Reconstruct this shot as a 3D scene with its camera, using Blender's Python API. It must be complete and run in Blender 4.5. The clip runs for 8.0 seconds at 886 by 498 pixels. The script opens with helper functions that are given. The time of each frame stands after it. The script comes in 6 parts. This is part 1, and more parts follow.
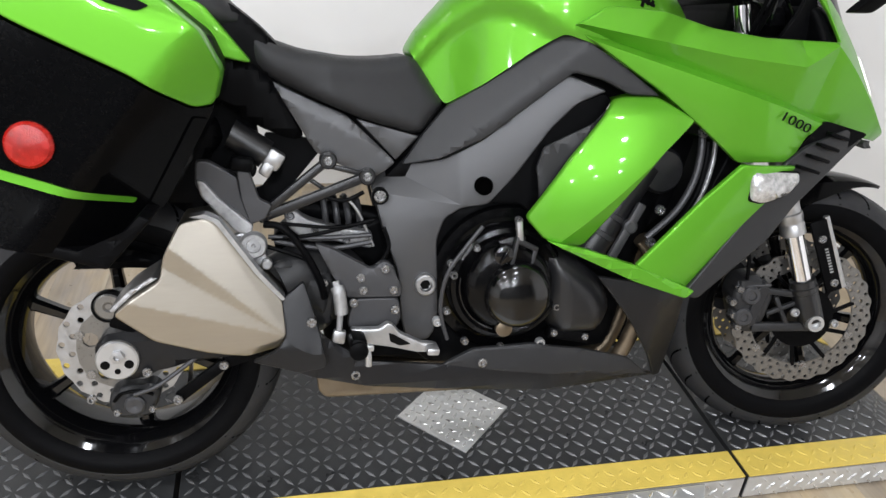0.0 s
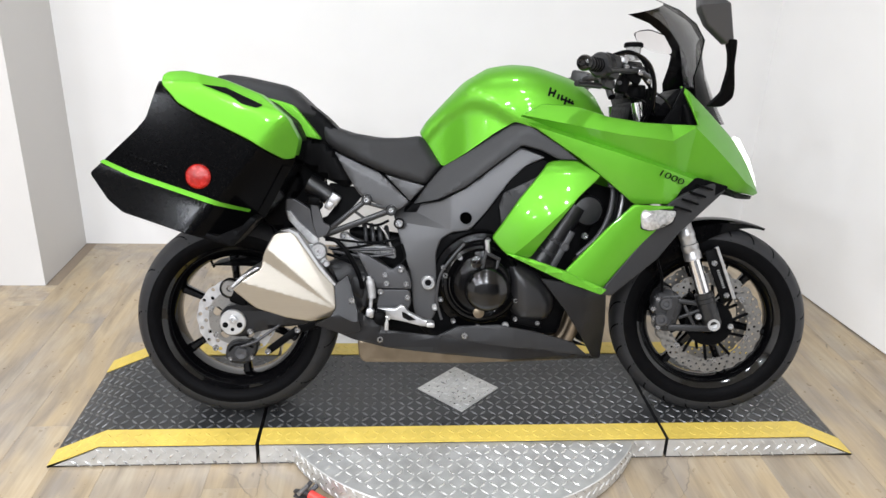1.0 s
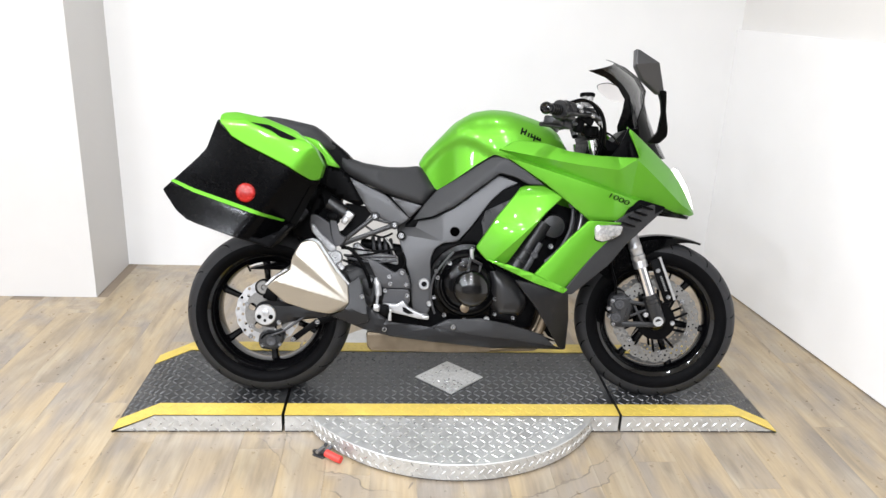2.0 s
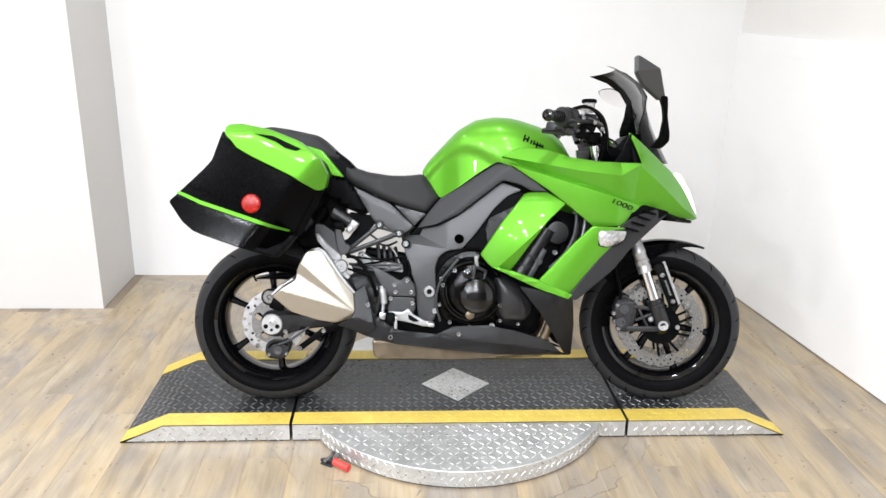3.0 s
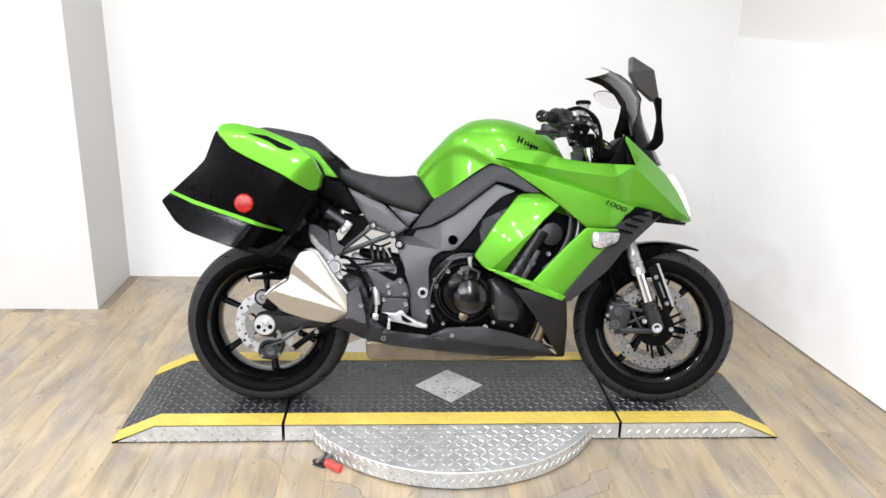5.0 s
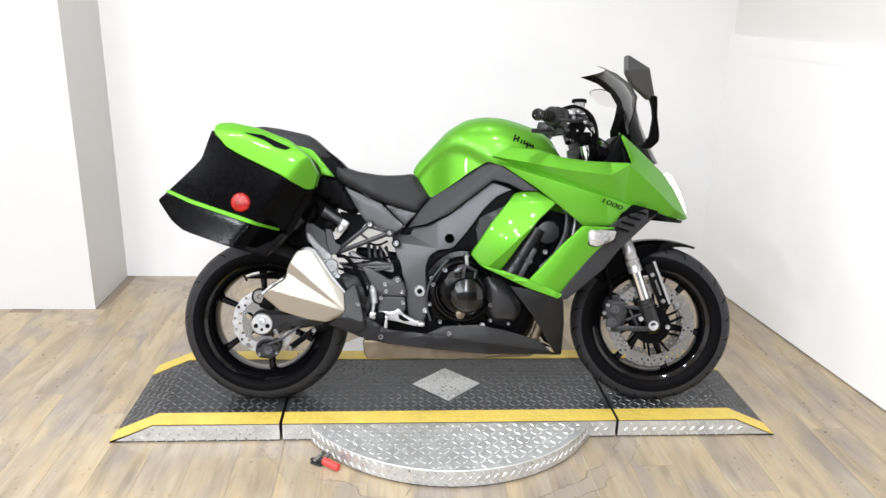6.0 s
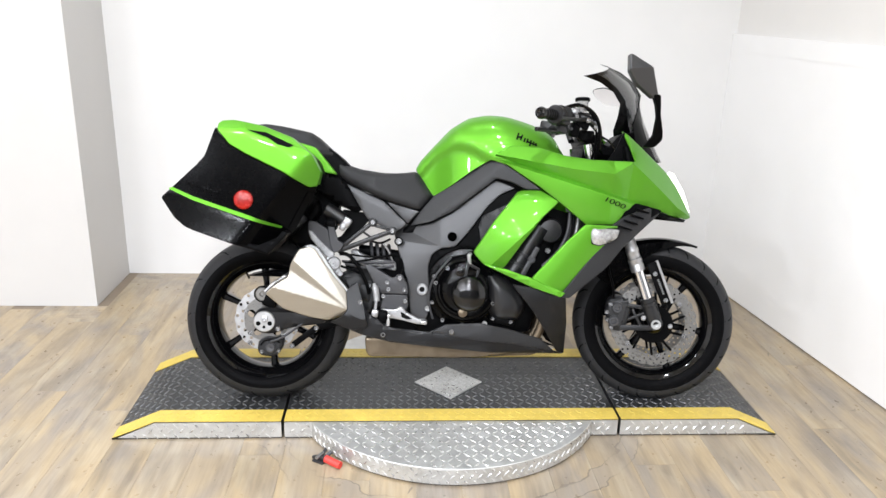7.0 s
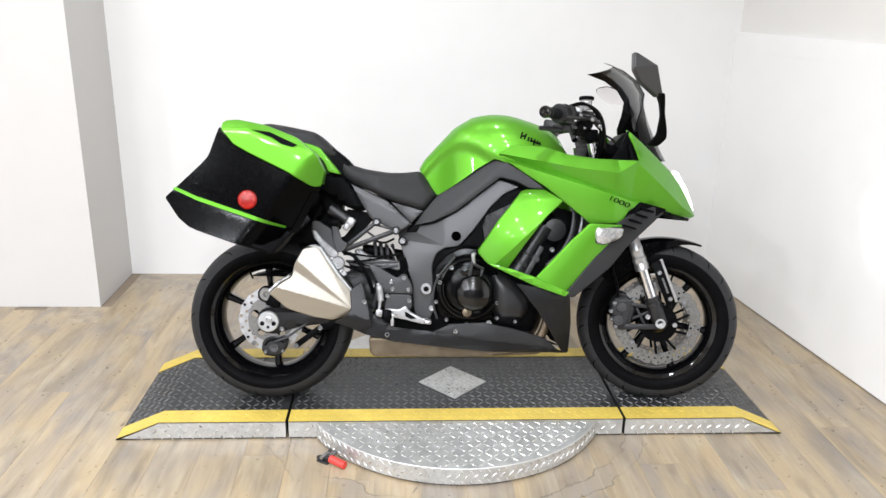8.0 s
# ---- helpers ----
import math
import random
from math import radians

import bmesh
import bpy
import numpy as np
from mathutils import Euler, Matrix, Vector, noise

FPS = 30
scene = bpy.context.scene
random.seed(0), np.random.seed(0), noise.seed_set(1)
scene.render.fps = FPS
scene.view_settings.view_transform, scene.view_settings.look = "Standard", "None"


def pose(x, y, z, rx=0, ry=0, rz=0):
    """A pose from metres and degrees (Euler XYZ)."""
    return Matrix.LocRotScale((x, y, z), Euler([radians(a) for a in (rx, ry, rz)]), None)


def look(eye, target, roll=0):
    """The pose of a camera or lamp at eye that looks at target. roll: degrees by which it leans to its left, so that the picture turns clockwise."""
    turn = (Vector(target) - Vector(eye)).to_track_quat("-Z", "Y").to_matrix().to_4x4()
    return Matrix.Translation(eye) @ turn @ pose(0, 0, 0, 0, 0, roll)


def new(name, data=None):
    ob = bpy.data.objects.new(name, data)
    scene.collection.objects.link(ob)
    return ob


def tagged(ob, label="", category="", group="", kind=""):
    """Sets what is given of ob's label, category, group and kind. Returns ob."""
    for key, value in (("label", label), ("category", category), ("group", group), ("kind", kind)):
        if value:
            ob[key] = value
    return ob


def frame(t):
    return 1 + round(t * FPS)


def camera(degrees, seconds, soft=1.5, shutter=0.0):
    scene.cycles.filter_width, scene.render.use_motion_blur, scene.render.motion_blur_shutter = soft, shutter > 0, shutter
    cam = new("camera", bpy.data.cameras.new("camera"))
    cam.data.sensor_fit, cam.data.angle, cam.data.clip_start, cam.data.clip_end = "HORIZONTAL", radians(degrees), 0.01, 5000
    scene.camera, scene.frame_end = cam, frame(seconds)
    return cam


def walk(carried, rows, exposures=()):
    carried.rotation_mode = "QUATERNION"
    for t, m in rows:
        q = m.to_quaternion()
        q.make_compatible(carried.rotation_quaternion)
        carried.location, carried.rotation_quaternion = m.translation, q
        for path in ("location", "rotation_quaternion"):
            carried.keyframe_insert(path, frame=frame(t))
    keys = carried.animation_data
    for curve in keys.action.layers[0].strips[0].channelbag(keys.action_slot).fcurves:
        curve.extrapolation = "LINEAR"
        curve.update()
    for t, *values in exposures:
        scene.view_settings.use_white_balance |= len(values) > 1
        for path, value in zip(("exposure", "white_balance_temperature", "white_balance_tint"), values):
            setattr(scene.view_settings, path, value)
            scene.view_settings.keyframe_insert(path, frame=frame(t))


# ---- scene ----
cam = camera(60.4, 8.0)
PATH = [
    (0, (-0.428, -1.477, 1.285), (-0.005, 0.21, 0.297), 4.9),
    (0.1, (-0.401, -1.561, 1.302), (0.006, 0.161, 0.371), 4.2),
    (0.2, (-0.388, -1.644, 1.322), (0.024, 0.087, 0.408), 3.8),
    (0.3, (-0.391, -1.724, 1.345), (0.039, -0.009, 0.41), 3.7),
    (0.4, (-0.395, -1.804, 1.369), (0.014, -0.081, 0.439), 3.6),
    (0.5, (-0.398, -1.886, 1.39), (-0.009, -0.142, 0.492), 3.3),
    (0.6, (-0.39, -1.972, 1.406), (-0.054, -0.183, 0.579), 2.6),
    (0.7, (-0.368, -2.06, 1.417), (-0.122, -0.234, 0.64), 2.0),
    (0.8, (-0.339, -2.146, 1.424), (-0.135, -0.296, 0.691), 1.7),
    (0.9, (-0.308, -2.226, 1.429), (-0.14, -0.377, 0.684), 1.8),
    (1, (-0.281, -2.3, 1.439), (-0.128, -0.455, 0.682), 2.1),
    (1.1, (-0.261, -2.369, 1.458), (-0.118, -0.519, 0.712), 2.4),
    (1.2, (-0.253, -2.434, 1.474), (-0.117, -0.569, 0.765), 2.6),
    (2.3, (-0.293, -2.886, 1.504), (-0.162, -0.992, 0.874), 2.1),
    (2.5, (-0.304, -2.873, 1.509), (-0.183, -0.977, 0.886), 1.8),
    (2.7, (-0.297, -2.86, 1.512), (-0.182, -0.963, 0.89), 1.6),
    (2.9, (-0.283, -2.854, 1.513), (-0.163, -0.957, 0.889), 1.4),
    (3, (-0.278, -2.851, 1.513), (-0.152, -0.956, 0.888), 1.4),
    (3.1, (-0.275, -2.848, 1.512), (-0.15, -0.956, 0.877), 1.4),
    (3.2, (-0.274, -2.846, 1.508), (-0.148, -0.959, 0.856), 1.5),
    (3.3, (-0.273, -2.843, 1.505), (-0.154, -0.959, 0.845), 1.5),
    (3.4, (-0.273, -2.841, 1.501), (-0.154, -0.954, 0.848), 1.6),
    (3.5, (-0.272, -2.839, 1.5), (-0.152, -0.951, 0.852), 1.6),
    (3.7, (-0.269, -2.837, 1.501), (-0.147, -0.949, 0.851), 1.6),
    (3.8, (-0.267, -2.836, 1.501), (-0.138, -0.948, 0.856), 1.5),
    (4, (-0.263, -2.836, 1.502), (-0.129, -0.944, 0.867), 1.5),
    (4.2, (-0.261, -2.838, 1.502), (-0.131, -0.943, 0.875), 1.6),
    (4.3, (-0.261, -2.84, 1.502), (-0.137, -0.946, 0.871), 1.6),
    (4.5, (-0.26, -2.844, 1.501), (-0.135, -0.947, 0.88), 1.7),
    (4.7, (-0.259, -2.848, 1.5), (-0.132, -0.949, 0.884), 1.7),
    (5.8, (-0.253, -2.859, 1.499), (-0.123, -0.959, 0.888), 1.5),
    (6, (-0.253, -2.859, 1.499), (-0.12, -0.961, 0.884), 1.5),
    (6.2, (-0.253, -2.858, 1.501), (-0.132, -0.959, 0.885), 1.5),
    (6.3, (-0.253, -2.856, 1.502), (-0.131, -0.957, 0.887), 1.6),
    (6.5, (-0.254, -2.855, 1.504), (-0.129, -0.957, 0.888), 1.6),
    (6.8, (-0.256, -2.856, 1.5), (-0.127, -0.958, 0.885), 1.7),
    (7, (-0.258, -2.857, 1.497), (-0.128, -0.959, 0.878), 1.7),
    (7.2, (-0.26, -2.856, 1.496), (-0.131, -0.96, 0.873), 1.7),
    (7.3, (-0.261, -2.856, 1.495), (-0.127, -0.959, 0.873), 1.8),
    (7.5, (-0.263, -2.854, 1.495), (-0.135, -0.959, 0.87), 1.8),
    (7.7, (-0.265, -2.853, 1.495), (-0.139, -0.959, 0.865), 1.7),
    (7.8, (-0.266, -2.853, 1.494), (-0.139, -0.958, 0.868), 1.7),
    (8, (-0.268, -2.853, 1.494), (-0.141, -0.956, 0.875), 1.5),
]
walk(cam, [(t, look(eye, target, roll)) for t, eye, target, roll in PATH], [(0.0, -0.22), (0.5, -0.12), (1.0, -0.02), (2.4, 0.16), (4.6, 0.18), (6.0, 0.11), (7.0, 0.08), (8.0, 0.01)])

# ---- world and lamps ----
world = bpy.data.worlds.new("room_dark")
world.use_nodes = True
world.node_tree.nodes["Background"].inputs[0].default_value = (0.9, 0.95, 1.0, 1)
world.node_tree.nodes["Background"].inputs[1].default_value = 0.02
scene.world = world
CEIL = 3.0


def area_lamp(place, size, watts, colour=(0.875, 0.92, 1.0)):
    data = bpy.data.lights.new("ceiling_lamp_light", "AREA")
    data.shape, data.size, data.energy, data.color = "DISK", size, watts, colour
    lamp = new("ceiling_lamp_light", data)
    lamp.matrix_world = pose(*place)
    return lamp


LAMP_ROWS = [(-6.6, 85.0), (-4.9, 95.0), (-3.2, 52.0), (-1.5, 26.0), (0.1, 11.0)]
LAMPS = [(x, y, watts) for y, watts in LAMP_ROWS for x in (-3.0, -1.5, 0.0)]
for lx, ly, watts in LAMPS:
    area_lamp((lx, ly, CEIL - 0.04), 0.16, watts)

# the lit headlight throws a pool of light on the wall ahead
beam = bpy.data.lights.new("headlight_beam", "SPOT")
beam.energy, beam.spot_size, beam.spot_blend, beam.shadow_soft_size = 18.0, radians(34), 0.9, 0.03
new("headlight_beam", beam).matrix_world = look((0.93, -0.15, 0.80), (1.66, -0.10, 0.69))


# ---- materials ----
def material(name, colour, rough=0.5, metal=0.0, coat=0.0, vary=0.12, scale=30.0, bump=0.0, bump_scale=200.0, spread=0.08, stretch=(1, 1, 1), shine=0.5):
    """Principled surface: colour and roughness vary on two scales, with fine relief."""
    mat = bpy.data.materials.new(name)
    mat.use_nodes = True
    tree = mat.node_tree
    bsdf = tree.nodes["Principled BSDF"]
    link = tree.links.new
    coord = tree.nodes.new("ShaderNodeTexCoord")
    mapping = tree.nodes.new("ShaderNodeMapping")
    mapping.inputs["Scale"].default_value = stretch
    link(coord.outputs["Object"], mapping.inputs[0])
    big = tree.nodes.new("ShaderNodeTexNoise")
    big.inputs["Scale"].default_value, big.inputs["Detail"].default_value = scale * 0.15, 5
    small = tree.nodes.new("ShaderNodeTexNoise")
    small.inputs["Scale"].default_value, small.inputs["Detail"].default_value = scale, 6
    link(mapping.outputs[0], big.inputs[0])
    link(mapping.outputs[0], small.inputs[0])
    both = tree.nodes.new("ShaderNodeMath")
    both.operation = "ADD"
    link(big.outputs[0], both.inputs[0])
    link(small.outputs[0], both.inputs[1])
    tone = tree.nodes.new("ShaderNodeMapRange")
    tone.inputs[1].default_value, tone.inputs[2].default_value = 0.6, 1.4
    tone.inputs[3].default_value, tone.inputs[4].default_value = 1 - vary, 1 + vary
    link(both.outputs[0], tone.inputs[0])
    mix = tree.nodes.new("ShaderNodeVectorMath")
    mix.operation = "SCALE"
    mix.inputs[0].default_value = colour
    link(tone.outputs[0], mix.inputs["Scale"])
    link(mix.outputs[0], bsdf.inputs["Base Color"])
    gloss = tree.nodes.new("ShaderNodeMapRange")
    gloss.inputs[1].default_value, gloss.inputs[2].default_value = 0.3, 0.7
    gloss.inputs[3].default_value, gloss.inputs[4].default_value = max(0.02, rough - spread), min(1, rough + spread)
    link(small.outputs[0], gloss.inputs[0])
    link(gloss.outputs[0], bsdf.inputs["Roughness"])
    bsdf.inputs["Metallic"].default_value = metal
    bsdf.inputs["Coat Weight"].default_value = coat
    bsdf.inputs["Coat Roughness"].default_value = 0.04
    bsdf.inputs["Specular IOR Level"].default_value = shine
    if bump:
        grain = tree.nodes.new("ShaderNodeTexNoise")
        grain.inputs["Scale"].default_value, grain.inputs["Detail"].default_value = bump_scale, 4
        link(mapping.outputs[0], grain.inputs[0])
        relief = tree.nodes.new("ShaderNodeBump")
        relief.inputs["Strength"].default_value, relief.inputs["Distance"].default_value = bump, 0.002
        link(grain.outputs[0], relief.inputs["Height"])
        link(relief.outputs[0], bsdf.inputs["Normal"])
    return mat


def glowing(name, colour, strength):
    mat = material(name, colour, 0.3)
    bsdf = mat.node_tree.nodes["Principled BSDF"]
    bsdf.inputs["Emission Color"].default_value = (*colour, 1)
    bsdf.inputs["Emission Strength"].default_value = strength
    return mat


def clear(name, colour, rough=0.05, weight=1.0):
    mat = material(name, colour, rough, spread=0.02, vary=0.03)
    bsdf = mat.node_tree.nodes["Principled BSDF"]
    bsdf.inputs["Transmission Weight"].default_value = weight
    bsdf.inputs["IOR"].default_value = 1.45
    return mat


GREEN = material("lime_pearl_paint", (0.094, 0.306, 0.020), 0.42, 0.44, 0.40, vary=0.02, scale=40, spread=0.01)
GREEN.node_tree.nodes["Principled BSDF"].inputs["Coat Roughness"].default_value = 0.05
GREEN.node_tree.nodes["Principled BSDF"].inputs["Specular Tint"].default_value = (0.34, 0.70, 0.24, 1)
BLACKPAINT = material("black_satin_shell", (0.0014, 0.0014, 0.0016), 0.14, 0.0, 0.0, shine=0.055, vary=0.1, scale=300, spread=0.02)
ENAMEL = material("black_engine_enamel", (0.0014, 0.0014, 0.0016), 0.12, shine=0.16, vary=0.2, scale=80, bump=0.1, bump_scale=500)
DOME = material("black_dome_enamel", (0.002, 0.002, 0.0022), 0.15, shine=0.5, vary=0.1, scale=80, spread=0.03)
BLACKGLOSS = material("black_gloss_enamel", (0.002, 0.002, 0.0023), 0.08, 0.0, 0.0, shine=0.42, vary=0.2, scale=80, spread=0.04)
SATIN = material("black_satin_enamel", (0.008, 0.008, 0.0088), 0.36, shine=0.45, vary=0.06, scale=120, spread=0.015)
BLACK = material("black_plastic", (0.0022, 0.0022, 0.0025), 0.42, shine=0.04, vary=0.25, scale=80, bump=0.12, bump_scale=700)
GREY = material("graphite_plastic", (0.058, 0.058, 0.060), 0.40, 0.5, vary=0.03, scale=400, bump=0.06, bump_scale=1500, spread=0.05)
# Charcoal for low parts, with the shade from above put into its colour
SHADECHARCOAL = material("shaded_lower_charcoal", (0.0085, 0.0085, 0.0094), 0.36, 0.1, shine=0.30, vary=0.08, scale=300, bump=0.10, bump_scale=1500, spread=0.05)
DARKGREY = material("charcoal_plastic", (0.020, 0.020, 0.021), 0.42, 0.1, shine=0.28, vary=0.05, scale=400, bump=0.10, bump_scale=1500, spread=0.05)
CASTGREY = material("painted_cast_grey", (0.050, 0.050, 0.053), 0.48, 0.5, vary=0.12, scale=90, bump=0.15, bump_scale=600)
SEAT = material("seat_vinyl", (0.019, 0.019, 0.020), 0.48, shine=0.22, vary=0.15, scale=90, bump=0.25, bump_scale=1100)
# Worn tread; part of its grey is wall light put into the colour
TREAD = material("lit_worn_tread_rubber", (0.022, 0.022, 0.0235), 0.5, shine=0.16, vary=0.25, scale=40, bump=0.2, bump_scale=400)
RUBBER = material("tyre_rubber", (0.0022, 0.0022, 0.0025), 0.5, shine=0.035, vary=0.3, scale=50, bump=0.15, bump_scale=500)
STEEL = material("brushed_stainless", (0.385, 0.356, 0.308), 0.40, 1.0, vary=0.05, scale=220, spread=0.04, stretch=(0.12, 1, 1))
SILVER = material("cast_aluminium", (0.40, 0.40, 0.405), 0.40, 0.9, vary=0.15, scale=80, bump=0.12, bump_scale=400)
CHROME = material("bright_chrome", (0.75, 0.75, 0.77), 0.12, 1.0, vary=0.04, spread=0.03)
DISC = material("brake_disc_steel", (0.22, 0.214, 0.204), 0.34, 0.85, vary=0.05, scale=300)
BOLT = material("zinc_bolt", (0.30, 0.30, 0.305), 0.28, 0.9, vary=0.2, scale=200)
WHITEMETAL = material("bare_alloy", (0.46, 0.46, 0.46), 0.36, 0.7, vary=0.08)
TITAN = material("heat_stained_pipe", (0.17, 0.135, 0.095), 0.4, 0.85, vary=0.3, scale=25)
RED = material("red_reflector", (0.30, 0.007, 0.004), 0.25, 0, 0.0, vary=0.7, scale=70, bump=0.3, bump_scale=420, shine=0.4)
REDGRIP = material("red_rubber_grip", (0.65, 0.05, 0.04), 0.4, vary=0.1)
LENS = material("clear_lens", (0.42, 0.42, 0.42), 0.12, 0.5, 1.0, vary=0.6, scale=110, bump=0.9, bump_scale=160)
LAMPLENS = glowing("lit_headlamp", (1.0, 0.98, 0.95), 2.0)
SMOKE = clear("smoked_screen", (0.16, 0.16, 0.165), 0.04, 0.85)
SMOKE.node_tree.nodes["Principled BSDF"].inputs["Specular IOR Level"].default_value = 0.10
MIRRORGLASS = material("mirror_glass", (0.85, 0.85, 0.87), 0.03, 1.0, vary=0.02, spread=0.01)
GROOVE = material("groove_shade", (0.0008, 0.0008, 0.0008), 0.9, shine=0.0)
INK = material("black_print", (0.003, 0.003, 0.003), 0.5, shine=0.05)
WHITEINK = material("grey_print", (0.20, 0.20, 0.20), 0.5)
CASTLIGHT = material("sand_cast_alloy", (0.33, 0.33, 0.335), 0.40, 0.7, vary=0.40, scale=90, bump=0.6, bump_scale=500)
# Upper band: light grey, its tone raised along with the side wall
WALLGREY = material("light_grey_upper_wall", (0.74, 0.72, 0.695), 0.6, vary=0.03, scale=5, bump=0.05, bump_scale=90)
# Grey of the unseen walls, set to keep reflections in the bike dark
HALL = material("unseen_wall_grey", (0.14, 0.14, 0.14), 0.8, vary=0.1, scale=4)
# Whiter than the back panel: missing lamp light is put into the colour
WALLLIFTED = material("light_lifted_side_panel", (0.85, 0.84, 0.83), 0.42, vary=0.02, scale=6, bump=0.04, bump_scale=60)
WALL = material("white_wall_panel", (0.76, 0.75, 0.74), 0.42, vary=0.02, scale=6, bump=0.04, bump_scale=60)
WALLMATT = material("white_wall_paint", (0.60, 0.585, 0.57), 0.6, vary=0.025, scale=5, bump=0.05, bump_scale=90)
CEILING = material("ceiling_paint", (0.75, 0.75, 0.73), 0.8, vary=0.03, scale=5)
DECKWORN = material("worn_tread_bars", (0.112, 0.113, 0.115), 0.34, 0.25, shine=0.5, vary=0.45, scale=14)
DECK = material("black_tread_plate", (0.0235, 0.024, 0.0245), 0.34, 0.0, shine=0.4, vary=0.40, scale=22, bump=0.2, bump_scale=300)
ALU = material("aluminium_tread_plate", (0.55, 0.55, 0.54), 0.44, 0.65, vary=0.20, scale=26, bump=0.15, bump_scale=300)
ALUBARS = material("polished_tread_bars", (0.63, 0.63, 0.62), 0.29, 0.85, vary=0.15, scale=40)
YELLOW = material("yellow_safety_paint", (0.58, 0.43, 0.085), 0.5, vary=0.16, scale=45, bump=0.15, bump_scale=250)
GAP = material("floor_underlay", (0.24, 0.19, 0.14), 0.9)


RING, RING_HALF = 0.785, 0.040


def plank_material():
    """Printed oak: tan and grey-brown streaks along the board, fine grain, a few knots."""
    mat = material("oak_vinyl", (0.4, 0.3, 0.2), 0.33, bump=0.08, bump_scale=60, spread=0.07)
    tree = mat.node_tree
    bsdf = tree.nodes["Principled BSDF"]
    link = tree.links.new
    coord = tree.nodes.new("ShaderNodeTexCoord")
    info = tree.nodes.new("ShaderNodeObjectInfo")
    scaled = tree.nodes.new("ShaderNodeVectorMath")
    scaled.operation = "SCALE"
    scaled.inputs[0].default_value = (7, 13, 3)
    link(info.outputs["Random"], scaled.inputs["Scale"])
    shift = tree.nodes.new("ShaderNodeVectorMath")
    shift.operation = "ADD"
    link(coord.outputs["Object"], shift.inputs[0])
    link(scaled.outputs[0], shift.inputs[1])

    def streaks(across, along, detail, twist):
        squash = tree.nodes.new("ShaderNodeMapping")
        squash.inputs["Scale"].default_value = (across, along, 1)
        link(shift.outputs[0], squash.inputs[0])
        noise = tree.nodes.new("ShaderNodeTexNoise")
        noise.inputs["Scale"].default_value, noise.inputs["Detail"].default_value = 1.0, detail
        noise.inputs["Distortion"].default_value = twist
        link(squash.outputs[0], noise.inputs[0])
        return noise.outputs[0]

    def spread(value, a, b, c, d):
        node = tree.nodes.new("ShaderNodeMapRange")
        for k, v in enumerate((a, b, c, d)):
            node.inputs[k + 1].default_value = v
        link(value, node.inputs[0])
        return node.outputs[0]

    def blend(share, first, second):
        node = tree.nodes.new("ShaderNodeMix")
        node.data_type = "RGBA"
        link(share, node.inputs[0])
        for slot, v in ((6, first), (7, second)):
            if isinstance(v, tuple):
                node.inputs[slot].default_value = (*v, 1)
            else:
                link(v, node.inputs[slot])
        return node.outputs[2]

    wood = blend(spread(streaks(5.5, 1.8, 5, 0.8), 0.38, 0.62, 0, 1), (0.37, 0.285, 0.178), (0.250, 0.214, 0.176))
    wood = blend(spread(streaks(10, 3.0, 4, 0.8), 0.50, 0.75, 0, 0.7), wood, (0.39, 0.335, 0.25))
    wood = blend(spread(streaks(14, 2.4, 5, 0.5), 0.50, 0.74, 0, 0.72), wood, (0.150, 0.120, 0.088))
    wood = blend(spread(streaks(14, 7, 2, 1.5), 0.735, 0.76, 0, 0.7), wood, (0.12, 0.095, 0.07))
    tone = tree.nodes.new("ShaderNodeMath")
    tone.operation = "MULTIPLY"
    link(spread(streaks(110, 7, 5, 0), 0.3, 0.7, 0.91, 1.09), tone.inputs[0])
    link(spread(info.outputs["Random"], 0, 1, 0.95, 1.05), tone.inputs[1])
    grained = tree.nodes.new("ShaderNodeVectorMath")
    grained.operation = "SCALE"
    link(wood, grained.inputs[0])
    link(tone.outputs[0], grained.inputs["Scale"])
    # ring-shaped scuff that the turning ramp has left round the table, broken up by wear
    place = tree.nodes.new("ShaderNodeNewGeometry")
    away = tree.nodes.new("ShaderNodeVectorMath")
    away.operation = "DISTANCE"
    away.inputs[1].default_value = (-0.035, -0.145, 0)
    tree.links.new(place.outputs["Position"], away.inputs[0])
    wobble = tree.nodes.new("ShaderNodeTexNoise")
    wobble.inputs["Scale"].default_value, wobble.inputs["Detail"].default_value = 8.0, 7
    tree.links.new(place.outputs["Position"], wobble.inputs[0])
    shaky = tree.nodes.new("ShaderNodeMath")
    shaky.operation = "MULTIPLY_ADD"
    shaky.inputs[1].default_value = 0.13
    tree.links.new(wobble.outputs[0], shaky.inputs[0])
    tree.links.new(away.outputs["Value"], shaky.inputs[2])
    band = tree.nodes.new("ShaderNodeMath")
    band.operation = "COMPARE"
    band.inputs[1].default_value, band.inputs[2].default_value = RING, RING_HALF
    tree.links.new(shaky.outputs[0], band.inputs[0])
    worn = tree.nodes.new("ShaderNodeMapRange")
    worn.inputs[1].default_value, worn.inputs[2].default_value, worn.inputs[4].default_value = 0.42, 0.56, 0.55
    patch = tree.nodes.new("ShaderNodeTexNoise")
    patch.inputs["Scale"].default_value = 3.1
    tree.links.new(place.outputs["Position"], patch.inputs[0])
    tree.links.new(patch.outputs[0], worn.inputs[0])
    share = tree.nodes.new("ShaderNodeMath")
    share.operation = "MULTIPLY"
    tree.links.new(band.outputs[0], share.inputs[0])
    tree.links.new(worn.outputs[0], share.inputs[1])
    scuff = tree.nodes.new("ShaderNodeMix")
    scuff.data_type = "RGBA"
    tree.links.new(share.outputs[0], scuff.inputs[0])
